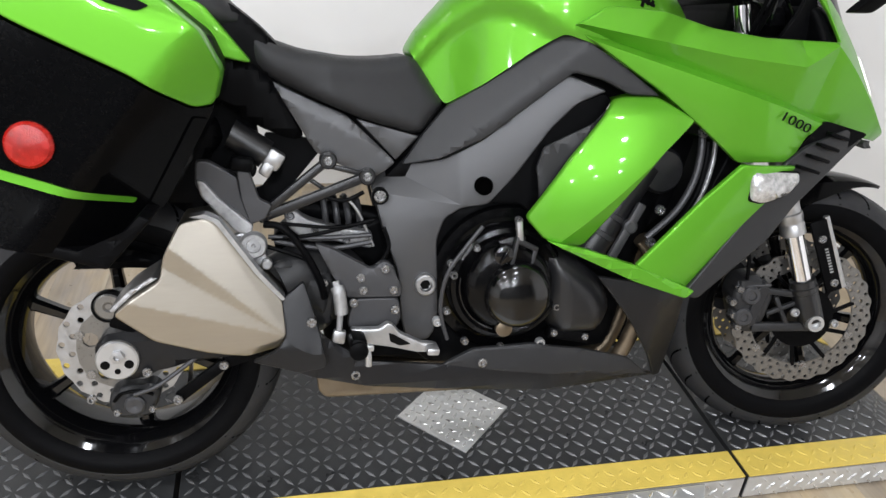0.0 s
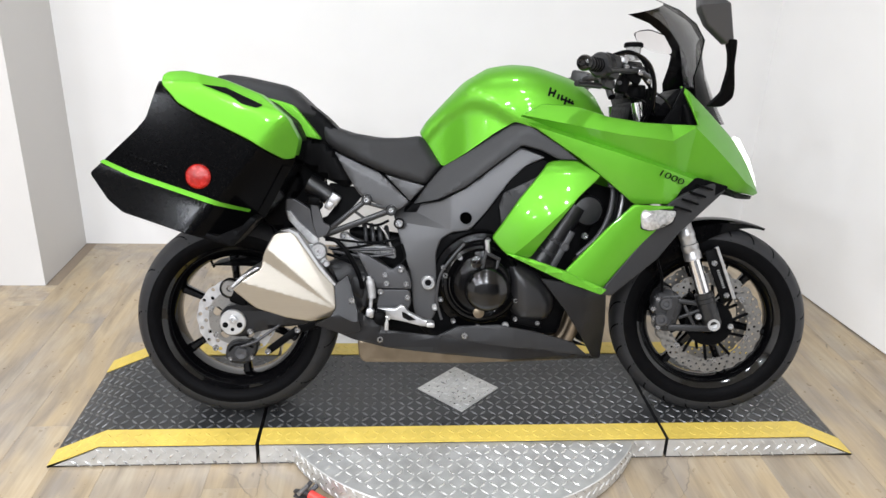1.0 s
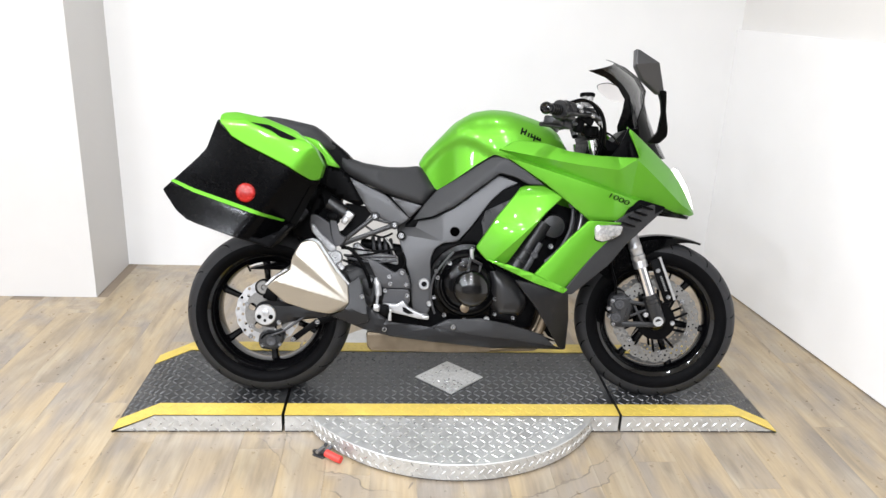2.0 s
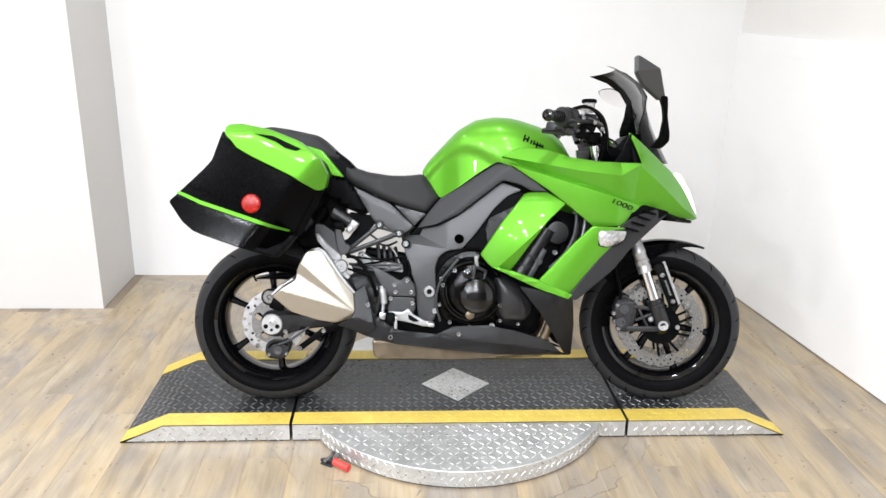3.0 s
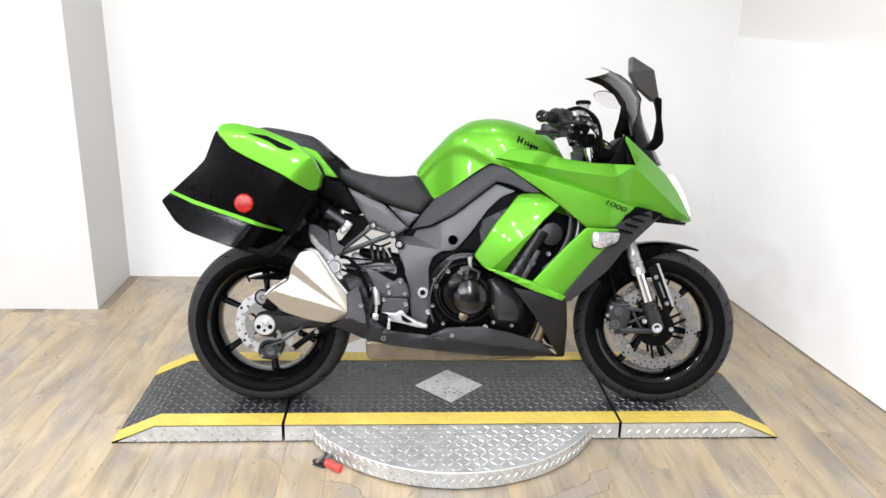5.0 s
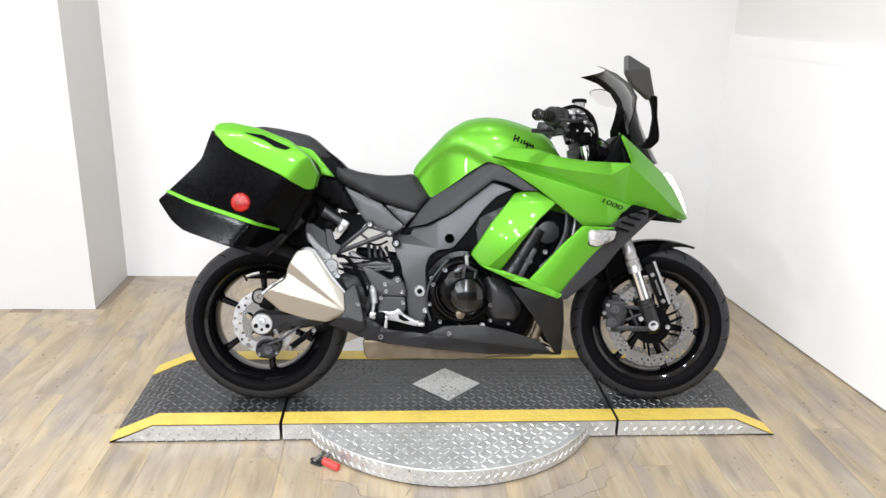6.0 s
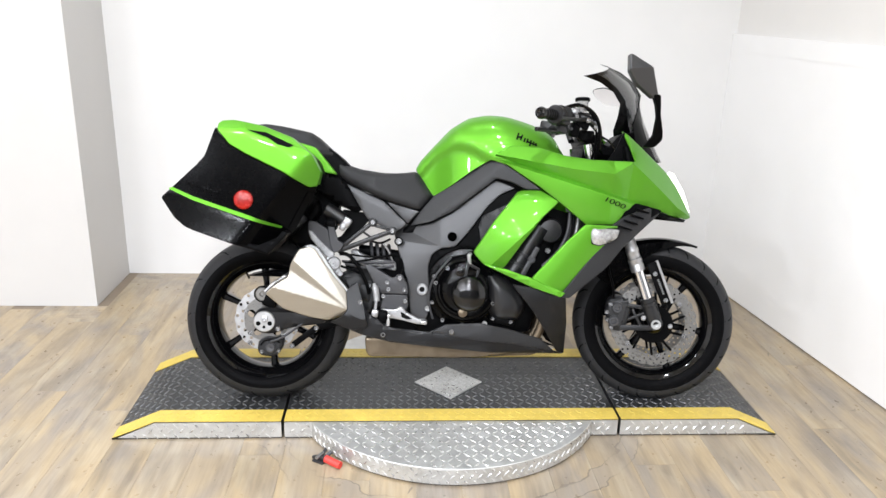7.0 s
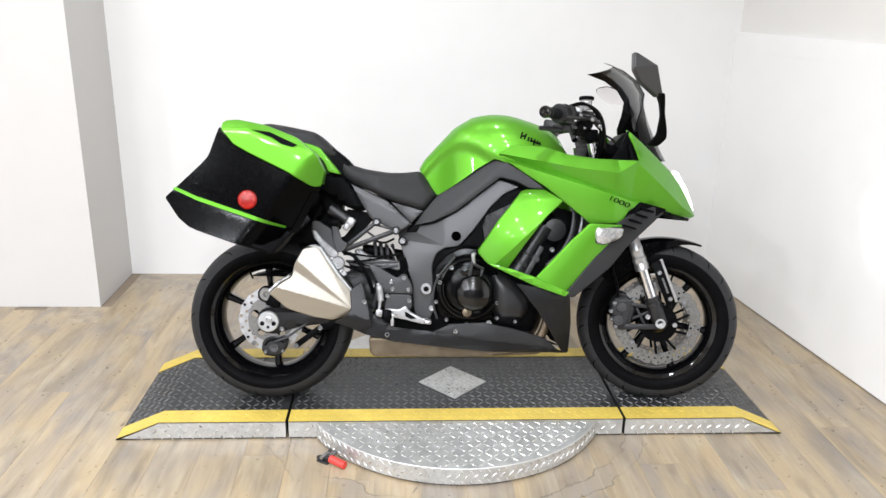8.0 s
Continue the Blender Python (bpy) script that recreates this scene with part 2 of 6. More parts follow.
    tree.links.new(grained.outputs[0], scuff.inputs[6])
    scuff.inputs[7].default_value = (0.27, 0.235, 0.20, 1)
    # dark torn edge on both sides of the scuff
    middle = tree.nodes.new("ShaderNodeMath")
    middle.operation = "SUBTRACT"
    middle.inputs[1].default_value = RING
    tree.links.new(shaky.outputs[0], middle.inputs[0])
    off = tree.nodes.new("ShaderNodeMath")
    off.operation = "ABSOLUTE"
    tree.links.new(middle.outputs[0], off.inputs[0])
    rim = tree.nodes.new("ShaderNodeMath")
    rim.operation = "COMPARE"
    rim.inputs[1].default_value, rim.inputs[2].default_value = RING_HALF, 0.0028
    tree.links.new(off.outputs[0], rim.inputs[0])
    torn = tree.nodes.new("ShaderNodeMath")
    torn.operation = "MULTIPLY"
    tree.links.new(rim.outputs[0], torn.inputs[0])
    tree.links.new(worn.outputs[0], torn.inputs[1])
    edged = tree.nodes.new("ShaderNodeMix")
    edged.data_type = "RGBA"
    tree.links.new(torn.outputs[0], edged.inputs[0])
    tree.links.new(scuff.outputs[2], edged.inputs[6])
    edged.inputs[7].default_value = (0.09, 0.075, 0.06, 1)
    tree.links.new(edged.outputs[2], bsdf.inputs["Base Color"])
    return mat


OAK = plank_material()


# ---- mesh tools ----
def finish(name, bm, mat, parent=None, label="", sharp=35):
    bmesh.ops.recalc_face_normals(bm, faces=bm.faces[:])
    mesh = bpy.data.meshes.new(name)
    bm.to_mesh(mesh)
    bm.free()
    mesh.materials.append(mat)
    mesh.shade_smooth()
    mesh.set_sharp_from_angle(angle=radians(sharp))
    ob = new(name, mesh)
    ob.parent = parent
    if label:
        tagged(ob, label)
    return ob


def part(name, bm, mat, parent, label="", sharp=35):
    return finish(name, bm, mat, parent, label, sharp)


def empty(name, label, category, m=None, **more):
    ob = new(name)
    if m is not None:
        ob.matrix_world = m
    return tagged(ob, label, category, **more)


def rounded(outline, radius=0.012, steps=3):
    """The outline with its corners turned into small arcs."""
    out, n = [], len(outline)
    for i in range(n):
        a, b, c = (Vector(outline[(i + k) % n]) for k in (-1, 0, 1))
        la, lc = (a - b).length, (c - b).length
        d = min(radius, la * 0.42, lc * 0.42)
        p, q = b + (a - b) * (d / la), b + (c - b) * (d / lc)
        for s in range(steps + 1):
            u = s / steps
            out.append(tuple(p * (1 - u) ** 2 + b * 2 * u * (1 - u) + q * u * u))
    return out


def edge_distance(x, z, outline):
    best = 9.0
    for i in range(len(outline)):
        ax, az = outline[i - 1]
        bx, bz = outline[i]
        dx, dz = bx - ax, bz - az
        u = max(0, min(1, ((x - ax) * dx + (z - az) * dz) / (dx * dx + dz * dz + 1e-12)))
        d = math.hypot(x - ax - u * dx, z - az - u * dz)
        best = min(best, d)
    return best


def panel(outline, width, thick=0.006, roll=0.005, corner=0.012, grid=0.020, creases=(), both=False, side=-1):
    """A moulded shell over an outline in x and z. width(x, z): how far it stands out from the middle plane; its rim rolls in over
    'roll'; both: it is closed with its mirror image into one solid."""
    w = width if callable(width) else (lambda x, z: width)
    line = rounded(outline, corner) if corner else list(outline)
    bm = bmesh.new()
    face = bm.faces.new([bm.verts.new((x, 0, z)) for x, z in line])
    if 0 < roll <= 0.006:
        depth = 0.0
        for share in (0.12, 0.2, 0.3, 0.38, 0.25):
            trial = bm.copy()
            trial.normal_update()
            inner = max(trial.faces, key=lambda f: f.calc_area())
            bmesh.ops.inset_region(trial, faces=[inner], thickness=roll * share, use_even_offset=True, use_boundary=True)
            depth += roll * share
            inner = max(trial.faces, key=lambda f: f.calc_area())
            if min(edge_distance(v.co.x, v.co.z, line) for v in inner.verts) < 0.8 * depth:
                trial.free()
                break
            bm.free()
            bm = trial
    bmesh.ops.triangulate(bm, faces=[f for f in bm.faces if len(f.verts) > 4])
    xs, zs = [p[0] for p in line], [p[1] for p in line]

    def cut(co, no):
        bmesh.ops.bisect_plane(bm, geom=bm.verts[:] + bm.edges[:] + bm.faces[:], dist=1e-5, plane_co=co, plane_no=no)

    for (ax, az), (bx, bz) in creases:
        cut((ax, 0, az), (bz - az, 0, ax - bx))
    for k in range(1, int((max(xs) - min(xs)) / grid) + 1):
        cut((min(xs) + k * grid, 0, 0), (1, 0, 0))
    for k in range(1, int((max(zs) - min(zs)) / grid) + 1):
        cut((0, 0, min(zs) + k * grid), (0, 0, 1))
    bmesh.ops.triangulate(bm, faces=[f for f in bm.faces if len(f.verts) > 4])
    for v in bm.verts:
        x, z = v.co.x, v.co.z
        d = edge_distance(x, z, line)
        y = w(x, z)
        if roll and d < roll:
            y -= roll * (1 - math.sqrt(max(0, 1 - (1 - d / roll) ** 2)))
        v.co.y = side * y
    front = bm.faces[:]
    if both:
        rim = [e for e in bm.edges if e.is_boundary]
        copy = bmesh.ops.duplicate(bm, geom=bm.verts[:] + bm.edges[:] + bm.faces[:])
        for v in (g for g in copy["geom"] if isinstance(g, bmesh.types.BMVert)):
            v.co.y = -v.co.y
        other = [e for e in copy["geom"] if isinstance(e, bmesh.types.BMEdge) and e.is_boundary]
        bmesh.ops.bridge_loops(bm, edges=rim + other)
    else:
        ext = bmesh.ops.extrude_face_region(bm, geom=front, use_keep_orig=True)
        for v in (g for g in ext["geom"] if isinstance(g, bmesh.types.BMVert)):
            v.co.y -= side * thick
    return bm


def both_sides(name, parent, mat, label, outline, width, **more):
    """A panel on the right flank and its twin on the left."""
    a = part(name, panel(outline, width, **more), mat, parent, label, 16)
    part(name, panel(outline, width, side=1, **more), mat, parent, label, 16)
    return a


def spline(points, steps=6):
    pts = [Vector(p) for p in points]
    out = []
    for i in range(len(pts) - 1):
        p0, p1, p2, p3 = pts[max(i - 1, 0)], pts[i], pts[i + 1], pts[min(i + 2, len(pts) - 1)]
        for s in range(steps):
            u = s / steps
            out.append(0.5 * ((2 * p1) + (p2 - p0) * u + (2 * p0 - 5 * p1 + 4 * p2 - p3) * u * u + (3 * p1 - p0 - 3 * p2 + p3) * u ** 3))
    return out + [pts[-1]]


def tube(points, radius, sides=10, smooth=True, bm=None, taper=None):
    bm = bm or bmesh.new()
    pts = spline(points) if smooth and len(points) > 2 else [Vector(p) for p in points]
    rings, up = [], None
    for i, p in enumerate(pts):
        d = (pts[min(i + 1, len(pts) - 1)] - pts[max(i - 1, 0)]).normalized()
        if up is None:
            up = d.orthogonal().normalized()
        up = (up - d * up.dot(d)).normalized()
        s = d.cross(up)
        r = radius if taper is None else radius + (taper - radius) * i / (len(pts) - 1)
        rings.append([bm.verts.new(p + (up * math.cos(a) + s * math.sin(a)) * r) for a in (2 * math.pi * k / sides for k in range(sides))])
    for a, b in zip(rings, rings[1:]):
        for k in range(sides):
            bm.faces.new((a[k], a[(k + 1) % sides], b[(k + 1) % sides], b[k]))
    bm.faces.new(rings[0][::-1])
    bm.faces.new(rings[-1])
    return bm


def lathe(profile, centre=(0, 0, 0), axis="y", steps=48, bm=None, closed=False):
    """Turns a profile of (radius, height along the axis) round an axis through centre."""
    bm = bm or bmesh.new()
    rings = []
    for r, h in profile:
        ring = []
        for k in range(steps):
            a = 2 * math.pi * k / steps
            c, s = r * math.cos(a), r * math.sin(a)
            v = {"y": (c, h, s), "z": (c, s, h), "x": (h, c, s)}[axis]
            ring.append(bm.verts.new(Vector(v) + Vector(centre)))
        rings.append(ring)
    pairs = list(zip(rings, rings[1:])) + ([(rings[-1], rings[0])] if closed else [])
    for a, b in pairs:
        for k in range(steps):
            bm.faces.new((a[k], a[(k + 1) % steps], b[(k + 1) % steps], b[k]))
    if not closed:
        for ring in (rings[0], rings[-1]):
            bm.faces.new(ring)
    return bm


def block(size, m, bevel=0.004, bm=None, segments=2):
    """A box with eased edges, at the pose m."""
    own = bmesh.new()
    bmesh.ops.create_cube(own, size=1.0)
    for v in own.verts:
        v.co = Vector((v.co.x * size[0], v.co.y * size[1], v.co.z * size[2]))
    if bevel:
        bmesh.ops.bevel(own, geom=own.edges[:], offset=bevel, segments=segments, profile=0.5, affect="EDGES")
    bmesh.ops.transform(own, matrix=m, verts=own.verts[:])
    if bm is None:
        return own
    keep = bpy.data.meshes.new("join")
    own.to_mesh(keep)
    own.free()
    bm.from_mesh(keep)
    bpy.data.meshes.remove(keep)
    return bm


def bar(a, b, wide, deep, bevel=0.003, bm=None):
    """A straight flat bar from a to b: 'wide' in the plane of x and z, 'deep' across it."""
    a, b = Vector(a), Vector(b)
    d = (b - a).normalized()
    y = Vector((0, 1, 0))
    y = (y - d * d.dot(y)).normalized()
    m = Matrix.Translation((a + b) / 2) @ Matrix((d, y, d.cross(y))).transposed().to_4x4()
    return block(((b - a).length, deep, wide), m, bevel, bm)


def bolt(x, y, z, r=0.008, h=0.006, bm=None):
    """A round bolt head with a hex socket, facing the right flank."""
    return lathe([(r, 0), (r, -h * 0.7), (r * 0.8, -h), (r * 0.56, -h), (r * 0.50, -h * 0.2), (0.0005, -h * 0.2)], (x, y, z), steps=14, bm=bm)


def bolts(name, parent, mat, r, h, places):
    """Single bolts, each a part of its own."""
    for x, y, z in places:
        part(name, bolt(x, y, z, r, h), mat, parent)


def treads(spots, long=0.026, wide=0.009, high=0.0018):
    """Raised lozenges of a tread plate. spots: pose matrices; each lozenge lies along its own x, and rises along its z."""
    verts, faces = [], []
    for m in spots:
        n = len(verts)
        for x, y, z in ((-long / 2, 0, 0), (0, -wide / 2, 0), (long / 2, 0, 0), (0, wide / 2, 0), (-long * 0.28, 0, high), (long * 0.28, 0, high)):
            verts.append(m @ Vector((x, y, z)))
        faces += [(n, n + 1, n + 4), (n + 1, n + 2, n + 5), (n + 1, n + 5, n + 4), (n + 2, n + 3, n + 5), (n + 3, n, n + 4), (n + 3, n + 4, n + 5)]
    return verts, faces


def tread_mesh(name, spots, mat, parent, **more):
    verts, faces = treads(spots, **more)
    mesh = bpy.data.meshes.new(name)
    mesh.from_pydata(verts, [], faces)
    mesh.materials.append(mat)
    ob = new(name, mesh)
    ob.parent = parent
    tagged(ob, kind="stuff")
    return ob


def lettering(name, body, size, mat, m, parent, depth=0.0006, shear=0.0, thin=0.0):
    """Words in the built-in font as a mesh part."""
    curve = bpy.data.curves.new(name, "FONT")
    curve.body, curve.size, curve.extrude, curve.shear = body, size, depth, shear
    curve.align_x, curve.align_y, curve.offset = "CENTER", "CENTER", thin
    temp = bpy.data.objects.new(name, curve)
    scene.collection.objects.link(temp)
    mesh = bpy.data.meshes.new_from_object(temp.evaluated_get(bpy.context.evaluated_depsgraph_get()))
    bpy.data.objects.remove(temp)
    mesh.materials.clear()
    mesh.materials.append(mat)
    ob = new(name, mesh)
    ob.parent = parent
    ob.matrix_basis = m
    return ob


# ---- the room ----
FZ = -0.018  # the floor lies 70 mm below the deck of the ramp


def prism(name, plan, z0, z1, mat, label, category="wall"):
    """An upright solid over a plan."""
    bm = bmesh.new()
    low = [bm.verts.new((x, y, z0)) for x, y in plan]
    high = [bm.verts.new((x, y, z1)) for x, y in plan]
    bm.faces.new(low)
    bm.faces.new(high)
    for i in range(len(plan)):
        bm.faces.new((low[i - 1], low[i], high[i], high[i - 1]))
    return tagged(finish(name, bm, mat), label, category, kind="structure")


def right_x(y):
    return 1.596 + (0.957 - y) * 0.1036


BACK, COLX, COLY, LEFT, REAR = 1.30, -1.749, 0.81, -4.6, -8.0
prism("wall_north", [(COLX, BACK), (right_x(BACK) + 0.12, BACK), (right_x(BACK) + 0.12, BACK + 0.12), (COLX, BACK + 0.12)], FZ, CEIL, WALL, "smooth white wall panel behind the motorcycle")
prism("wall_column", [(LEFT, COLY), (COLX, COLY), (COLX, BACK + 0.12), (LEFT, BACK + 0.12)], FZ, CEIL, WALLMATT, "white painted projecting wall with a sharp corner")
EDGE = -3.2
# Side wall and ledge carry extra brightness in their colour
prism("wall_east", [(right_x(BACK), BACK + 0.006), (right_x(EDGE), EDGE), (right_x(EDGE) + 0.12, EDGE), (right_x(BACK) + 0.12, BACK + 0.006)], FZ + 0.006, 1.285, WALLLIFTED, "glossy white side wall below a ledge, light lifted in colour")
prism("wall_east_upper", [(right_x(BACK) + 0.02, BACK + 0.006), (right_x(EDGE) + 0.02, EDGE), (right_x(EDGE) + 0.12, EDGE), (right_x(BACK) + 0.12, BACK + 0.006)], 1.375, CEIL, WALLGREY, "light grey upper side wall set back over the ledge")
prism("trim_ledge", [(right_x(BACK) - 0.002, BACK + 0.006), (right_x(EDGE) - 0.002, EDGE), (right_x(EDGE) + 0.12, EDGE), (right_x(BACK) + 0.12, BACK + 0.006)], 1.285, 1.375, WALLLIFTED, "white ledge board capping the side wall", "trim")
# Unseen walls added round the hall: white brightens reflections, grey dims them
prism("wall_west", [(LEFT - 0.12, REAR), (LEFT, REAR), (LEFT, COLY), (LEFT - 0.12, COLY)], FZ, CEIL, WALLMATT, "unseen white wall added to brighten reflections")
prism("wall_hall_east", [(4.0, REAR), (4.12, REAR), (4.12, EDGE), (4.0, EDGE)], FZ, CEIL, HALL, "unseen grey wall added to shape reflections")
prism("wall_hall_return", [(right_x(EDGE) + 0.12, EDGE), (4.12, EDGE), (4.12, EDGE + 0.12), (right_x(EDGE) + 0.12, EDGE + 0.12)], FZ, CEIL, HALL, "unseen grey wall added to shape reflections")
prism("wall_south", [(LEFT - 0.12, REAR - 0.12), (4.12, REAR - 0.12), (4.12, REAR), (LEFT - 0.12, REAR)], FZ, CEIL, HALL, "unseen grey wall added to shape reflections")
prism("ceiling", [(LEFT - 0.12, REAR - 0.12), (4.12, REAR - 0.12), (4.12, BACK + 0.12), (LEFT - 0.12, BACK + 0.12)], CEIL, CEIL + 0.1, CEILING, "plain white ceiling", "ceiling")
floor = prism("floor", [(LEFT - 0.12, REAR - 0.12), (4.12, REAR - 0.12), (4.12, BACK + 0.12), (LEFT - 0.12, BACK + 0.12)], FZ - 0.1, FZ - 0.004, GAP, "wood-look vinyl plank floor in light oak", "floor")

BULB = glowing("lit_diffuser", (1.0, 0.97, 0.92), 14.0)


def downlight(x, y):
    lamp = empty("ceiling_lamp", "round recessed ceiling lamp, lit", "lamp", pose(x, y, CEIL), group="ceiling lamps")
    part("rim", lathe([(0.085, 0), (0.115, 0), (0.115, -0.012), (0.095, -0.016), (0.085, -0.008)], axis="z", steps=32, closed=True), CEILING, lamp)
    part("diffuser", lathe([(0.084, -0.002), (0.084, -0.008), (0.06, -0.010), (0.001, -0.011)], axis="z", steps=32), BULB, lamp, "bright frosted diffuser")
    return lamp


for lx, ly, watts in LAMPS:
    downlight(lx, ly)

# ---- ramp with a turntable ----
TOP, MIDX, MIDY = 0.052, -0.035, -0.145
NEAR, FAR, STRIP = -0.432, 0.160, 0.078
TIP, BREAK, SEAM = 1.216, 1.062, 0.615


def deck_z(x):
    """Height of the deck: flat, and sloping down to the floor at its ends."""
    return TOP if abs(x) <= BREAK else max(FZ + 0.003, TOP - (TOP - FZ - 0.003) * (abs(x) - BREAK) / (TIP - BREAK))


def slab_between(xs, y0, y1, lift=0.0, base=None):
    """A strip of deck along x, from y0 to y1, following the slope; base: its underside."""
    bm = bmesh.new()
    rows = []
    for x in xs:
        z = deck_z(x) + lift
        low = base if base is not None else z - 0.003
        rows.append([bm.verts.new((MIDX + x, y, h)) for y, h in ((y0, low), (y1, low), (y1, z), (y0, z))])
    for a, b in zip(rows, rows[1:]):
        for k in range(4):
            bm.faces.new((a[k], a[(k + 1) % 4], b[(k + 1) % 4], b[k]))
    bm.faces.new(rows[0])
    bm.faces.new(rows[-1])
    return bm


def deck_spots(x0, x1, y0, y1, lift, pitch=0.0285):
    spots = []
    for i in range(int((x1 - x0) / pitch)):
        for j in range(int((y1 - y0) / pitch)):
            x, y = x0 + (i + 0.5) * pitch, y0 + (j + 0.5) * pitch
            slope = 0 if abs(x) < BREAK else math.degrees(math.atan((TOP - FZ - 0.003) / (TIP - BREAK))) * (1 if x > 0 else -1)
            spots.append(pose(MIDX + x, y, deck_z(x) + lift, 0, slope, 0) @ pose(0, 0, 0, 0, 0, 45 if (i + j) % 2 else -45))
    return spots


def side_spots(x0, x1, pitch=0.036):
    spots = []
    for i in range(int((x1 - x0) / pitch)):
        for j in (-1, 0, 1):
            x, z = x0 + (i + 0.5 + 0.5 * (j != 0)) * pitch, FZ + 0.033 + j * 0.021
            if z < deck_z(x) - 0.014 and x < x1 - 0.014:
                spots.append(pose(MIDX + x, NEAR, z, 90) @ pose(0, 0, 0, 0, 0, -45 if j else 45))
    return spots


def ramp_section(name, label, xs):
    thing = empty(name, label, "ramp", group="ramp sections")
    x0, x1 = xs[0], xs[-1]
    part("deck", slab_between(xs, NEAR + 0.004, FAR, base=FZ + 0.001), DECK, thing, "black painted tread plate deck")
    part("side_plate", slab_between(xs, NEAR, NEAR + 0.003, lift=-0.004, base=FZ + 0.007), ALU, thing, "bare aluminium tread plate edge")
    for y0, y1 in ((NEAR, NEAR + STRIP), (FAR - STRIP, FAR)):
        part("safety_strip", slab_between(xs, y0, y1, lift=0.0035), YELLOW, thing, "worn yellow painted edge strip")
        tread_mesh("strip_treads", deck_spots(x0 + 0.01, x1 - 0.005, y0 + 0.006, y1, 0.0035), YELLOW, thing, high=0.0014)
    tread_mesh("deck_treads", deck_spots(x0 + 0.005, x1 - 0.005, NEAR + STRIP, FAR - STRIP, 0.0), DECKWORN, thing, long=0.031, wide=0.0088, high=0.0028)
    tread_mesh("side_treads", side_spots(x0 + 0.01, x1 - 0.01), ALUBARS, thing, long=0.029, wide=0.008, high=0.0028)
    return thing


middle = ramp_section("ramp_platform", "flat black tread plate ramp with yellow edges", [-SEAM + 0.007, SEAM - 0.007])
ramp_section("ramp_end", "black tread plate ramp end sloping to the floor", [-TIP, -BREAK, -SEAM - 0.004])
ramp_section("ramp_end", "black tread plate ramp end sloping to the floor", [SEAM + 0.004, BREAK, TIP])

diamond = empty("diamond_plate", "bare aluminium tread plate diamond on the ramp", "plate", pose(MIDX, MIDY, TOP + 0.0025, 0, 0, 45))
part("plate", block((0.19, 0.19, 0.005), pose(0, 0, 0), 0.001), ALU, diamond)
tread_mesh("plate_treads", [pose((i - 3.5) * 0.0225, (j - 3.5) * 0.0225, 0.0025, 0, 0, 90 * ((i + j) % 2) + 10) for i in range(8) for j in range(8)], ALUBARS, diamond, long=0.024)

turntable = empty("turntable", "round aluminium tread plate turntable under the ramp", "turntable")
RAD, TT = 0.586, 0.049


def turntable_body(flip=1):
    bm = bmesh.new()
    ring = [(MIDX + RAD * math.cos(a), MIDY + RAD * math.sin(a)) for a in (math.pi + math.asin(0.291 / RAD) + k / 64 * (math.pi - 2 * math.asin(0.291 / RAD)) for k in range(65))]
    rows = []
    for shrink, z in ((0.0, FZ + 0.008), (0.0, TT - 0.002), (0.004, TT)):
        rows.append([bm.verts.new((MIDX + (x - MIDX) * (1 - shrink), MIDY + flip * (y - MIDY) * ((1 - shrink) if abs(y - MIDY) > 0.292 else 1), z)) for x, y in ring])
    for a, b in zip(rows, rows[1:]):
        for k in range(len(a) - 1):
            bm.faces.new((a[k], a[k + 1], b[k + 1], b[k]))
        bm.faces.new((a[-1], a[0], b[0], b[-1]))
    bm.faces.new(rows[0])
    bm.faces.new(rows[-1])
    return bm


part("disc", turntable_body(), ALU, turntable, "bare aluminium tread plate disc")
part("disc", turntable_body(-1), ALU, turntable, "bare aluminium tread plate disc")
spots = []
for i in range(-21, 22):
    for j in range(0, 14):
        x, y = i * 0.0285, -0.305 - j * 0.0285
        if math.hypot(x, y) < RAD - 0.018:
            spots.append(pose(MIDX + x, MIDY + y, TT, 0, 0, 45 if (i + j) % 2 else -45))
tread_mesh("disc_treads", spots, ALUBARS, turntable, long=0.032, wide=0.0078, high=0.0026)
spots = []
for k in range(40):
    for row in (-1, 0, 1):
        a = math.pi + math.asin(0.291 / RAD) + (k + 0.5 + 0.5 * (row != 0)) / 40.6 * (math.pi - 2 * math.asin(0.291 / RAD))
        spots.append(pose(MIDX + RAD * math.cos(a), MIDY + RAD * math.sin(a), FZ + 0.036 + 0.019 * row, 90, 0, math.degrees(a) + 90) @ pose(0, 0, 0, 0, 0, -45 if row else 45))
tread_mesh("rim_treads", spots, ALUBARS, turntable, long=0.027, wide=0.0075, high=0.0026)
# Black foot ring, added to draw the shade line under the disc
part("foot_ring", lathe([(RAD - 0.008, FZ), (RAD - 0.008, FZ + 0.009), (RAD - 0.06, FZ + 0.009), (RAD - 0.06, FZ)], (MIDX, MIDY, 0), axis="z", steps=72, closed=True), BLACK, turntable)

# toggle lock of the turntable, with a red grip, on the floor at its rim
lock = empty("toggle_clamp", "small steel toggle clamp with red rubber grip", "clamp", pose(-0.476, -0.596, FZ, 0, 0, -32))
part("base", block((0.045, 0.028, 0.006), pose(-0.034, 0, 0.004), 0.0015), CASTGREY, lock)
part("arm", bar((-0.062, 0, 0.010), (-0.010, 0, 0.024), 0.010, 0.014, bm=bar((-0.040, 0.016, 0.008), (-0.022, 0.024, 0.042), 0.012, 0.006, bm=bar((-0.016, 0.012, 0.020), (-0.004, 0.030, 0.034), 0.014, 0.010))), CASTGREY, lock, "worn grey steel clamp arm")
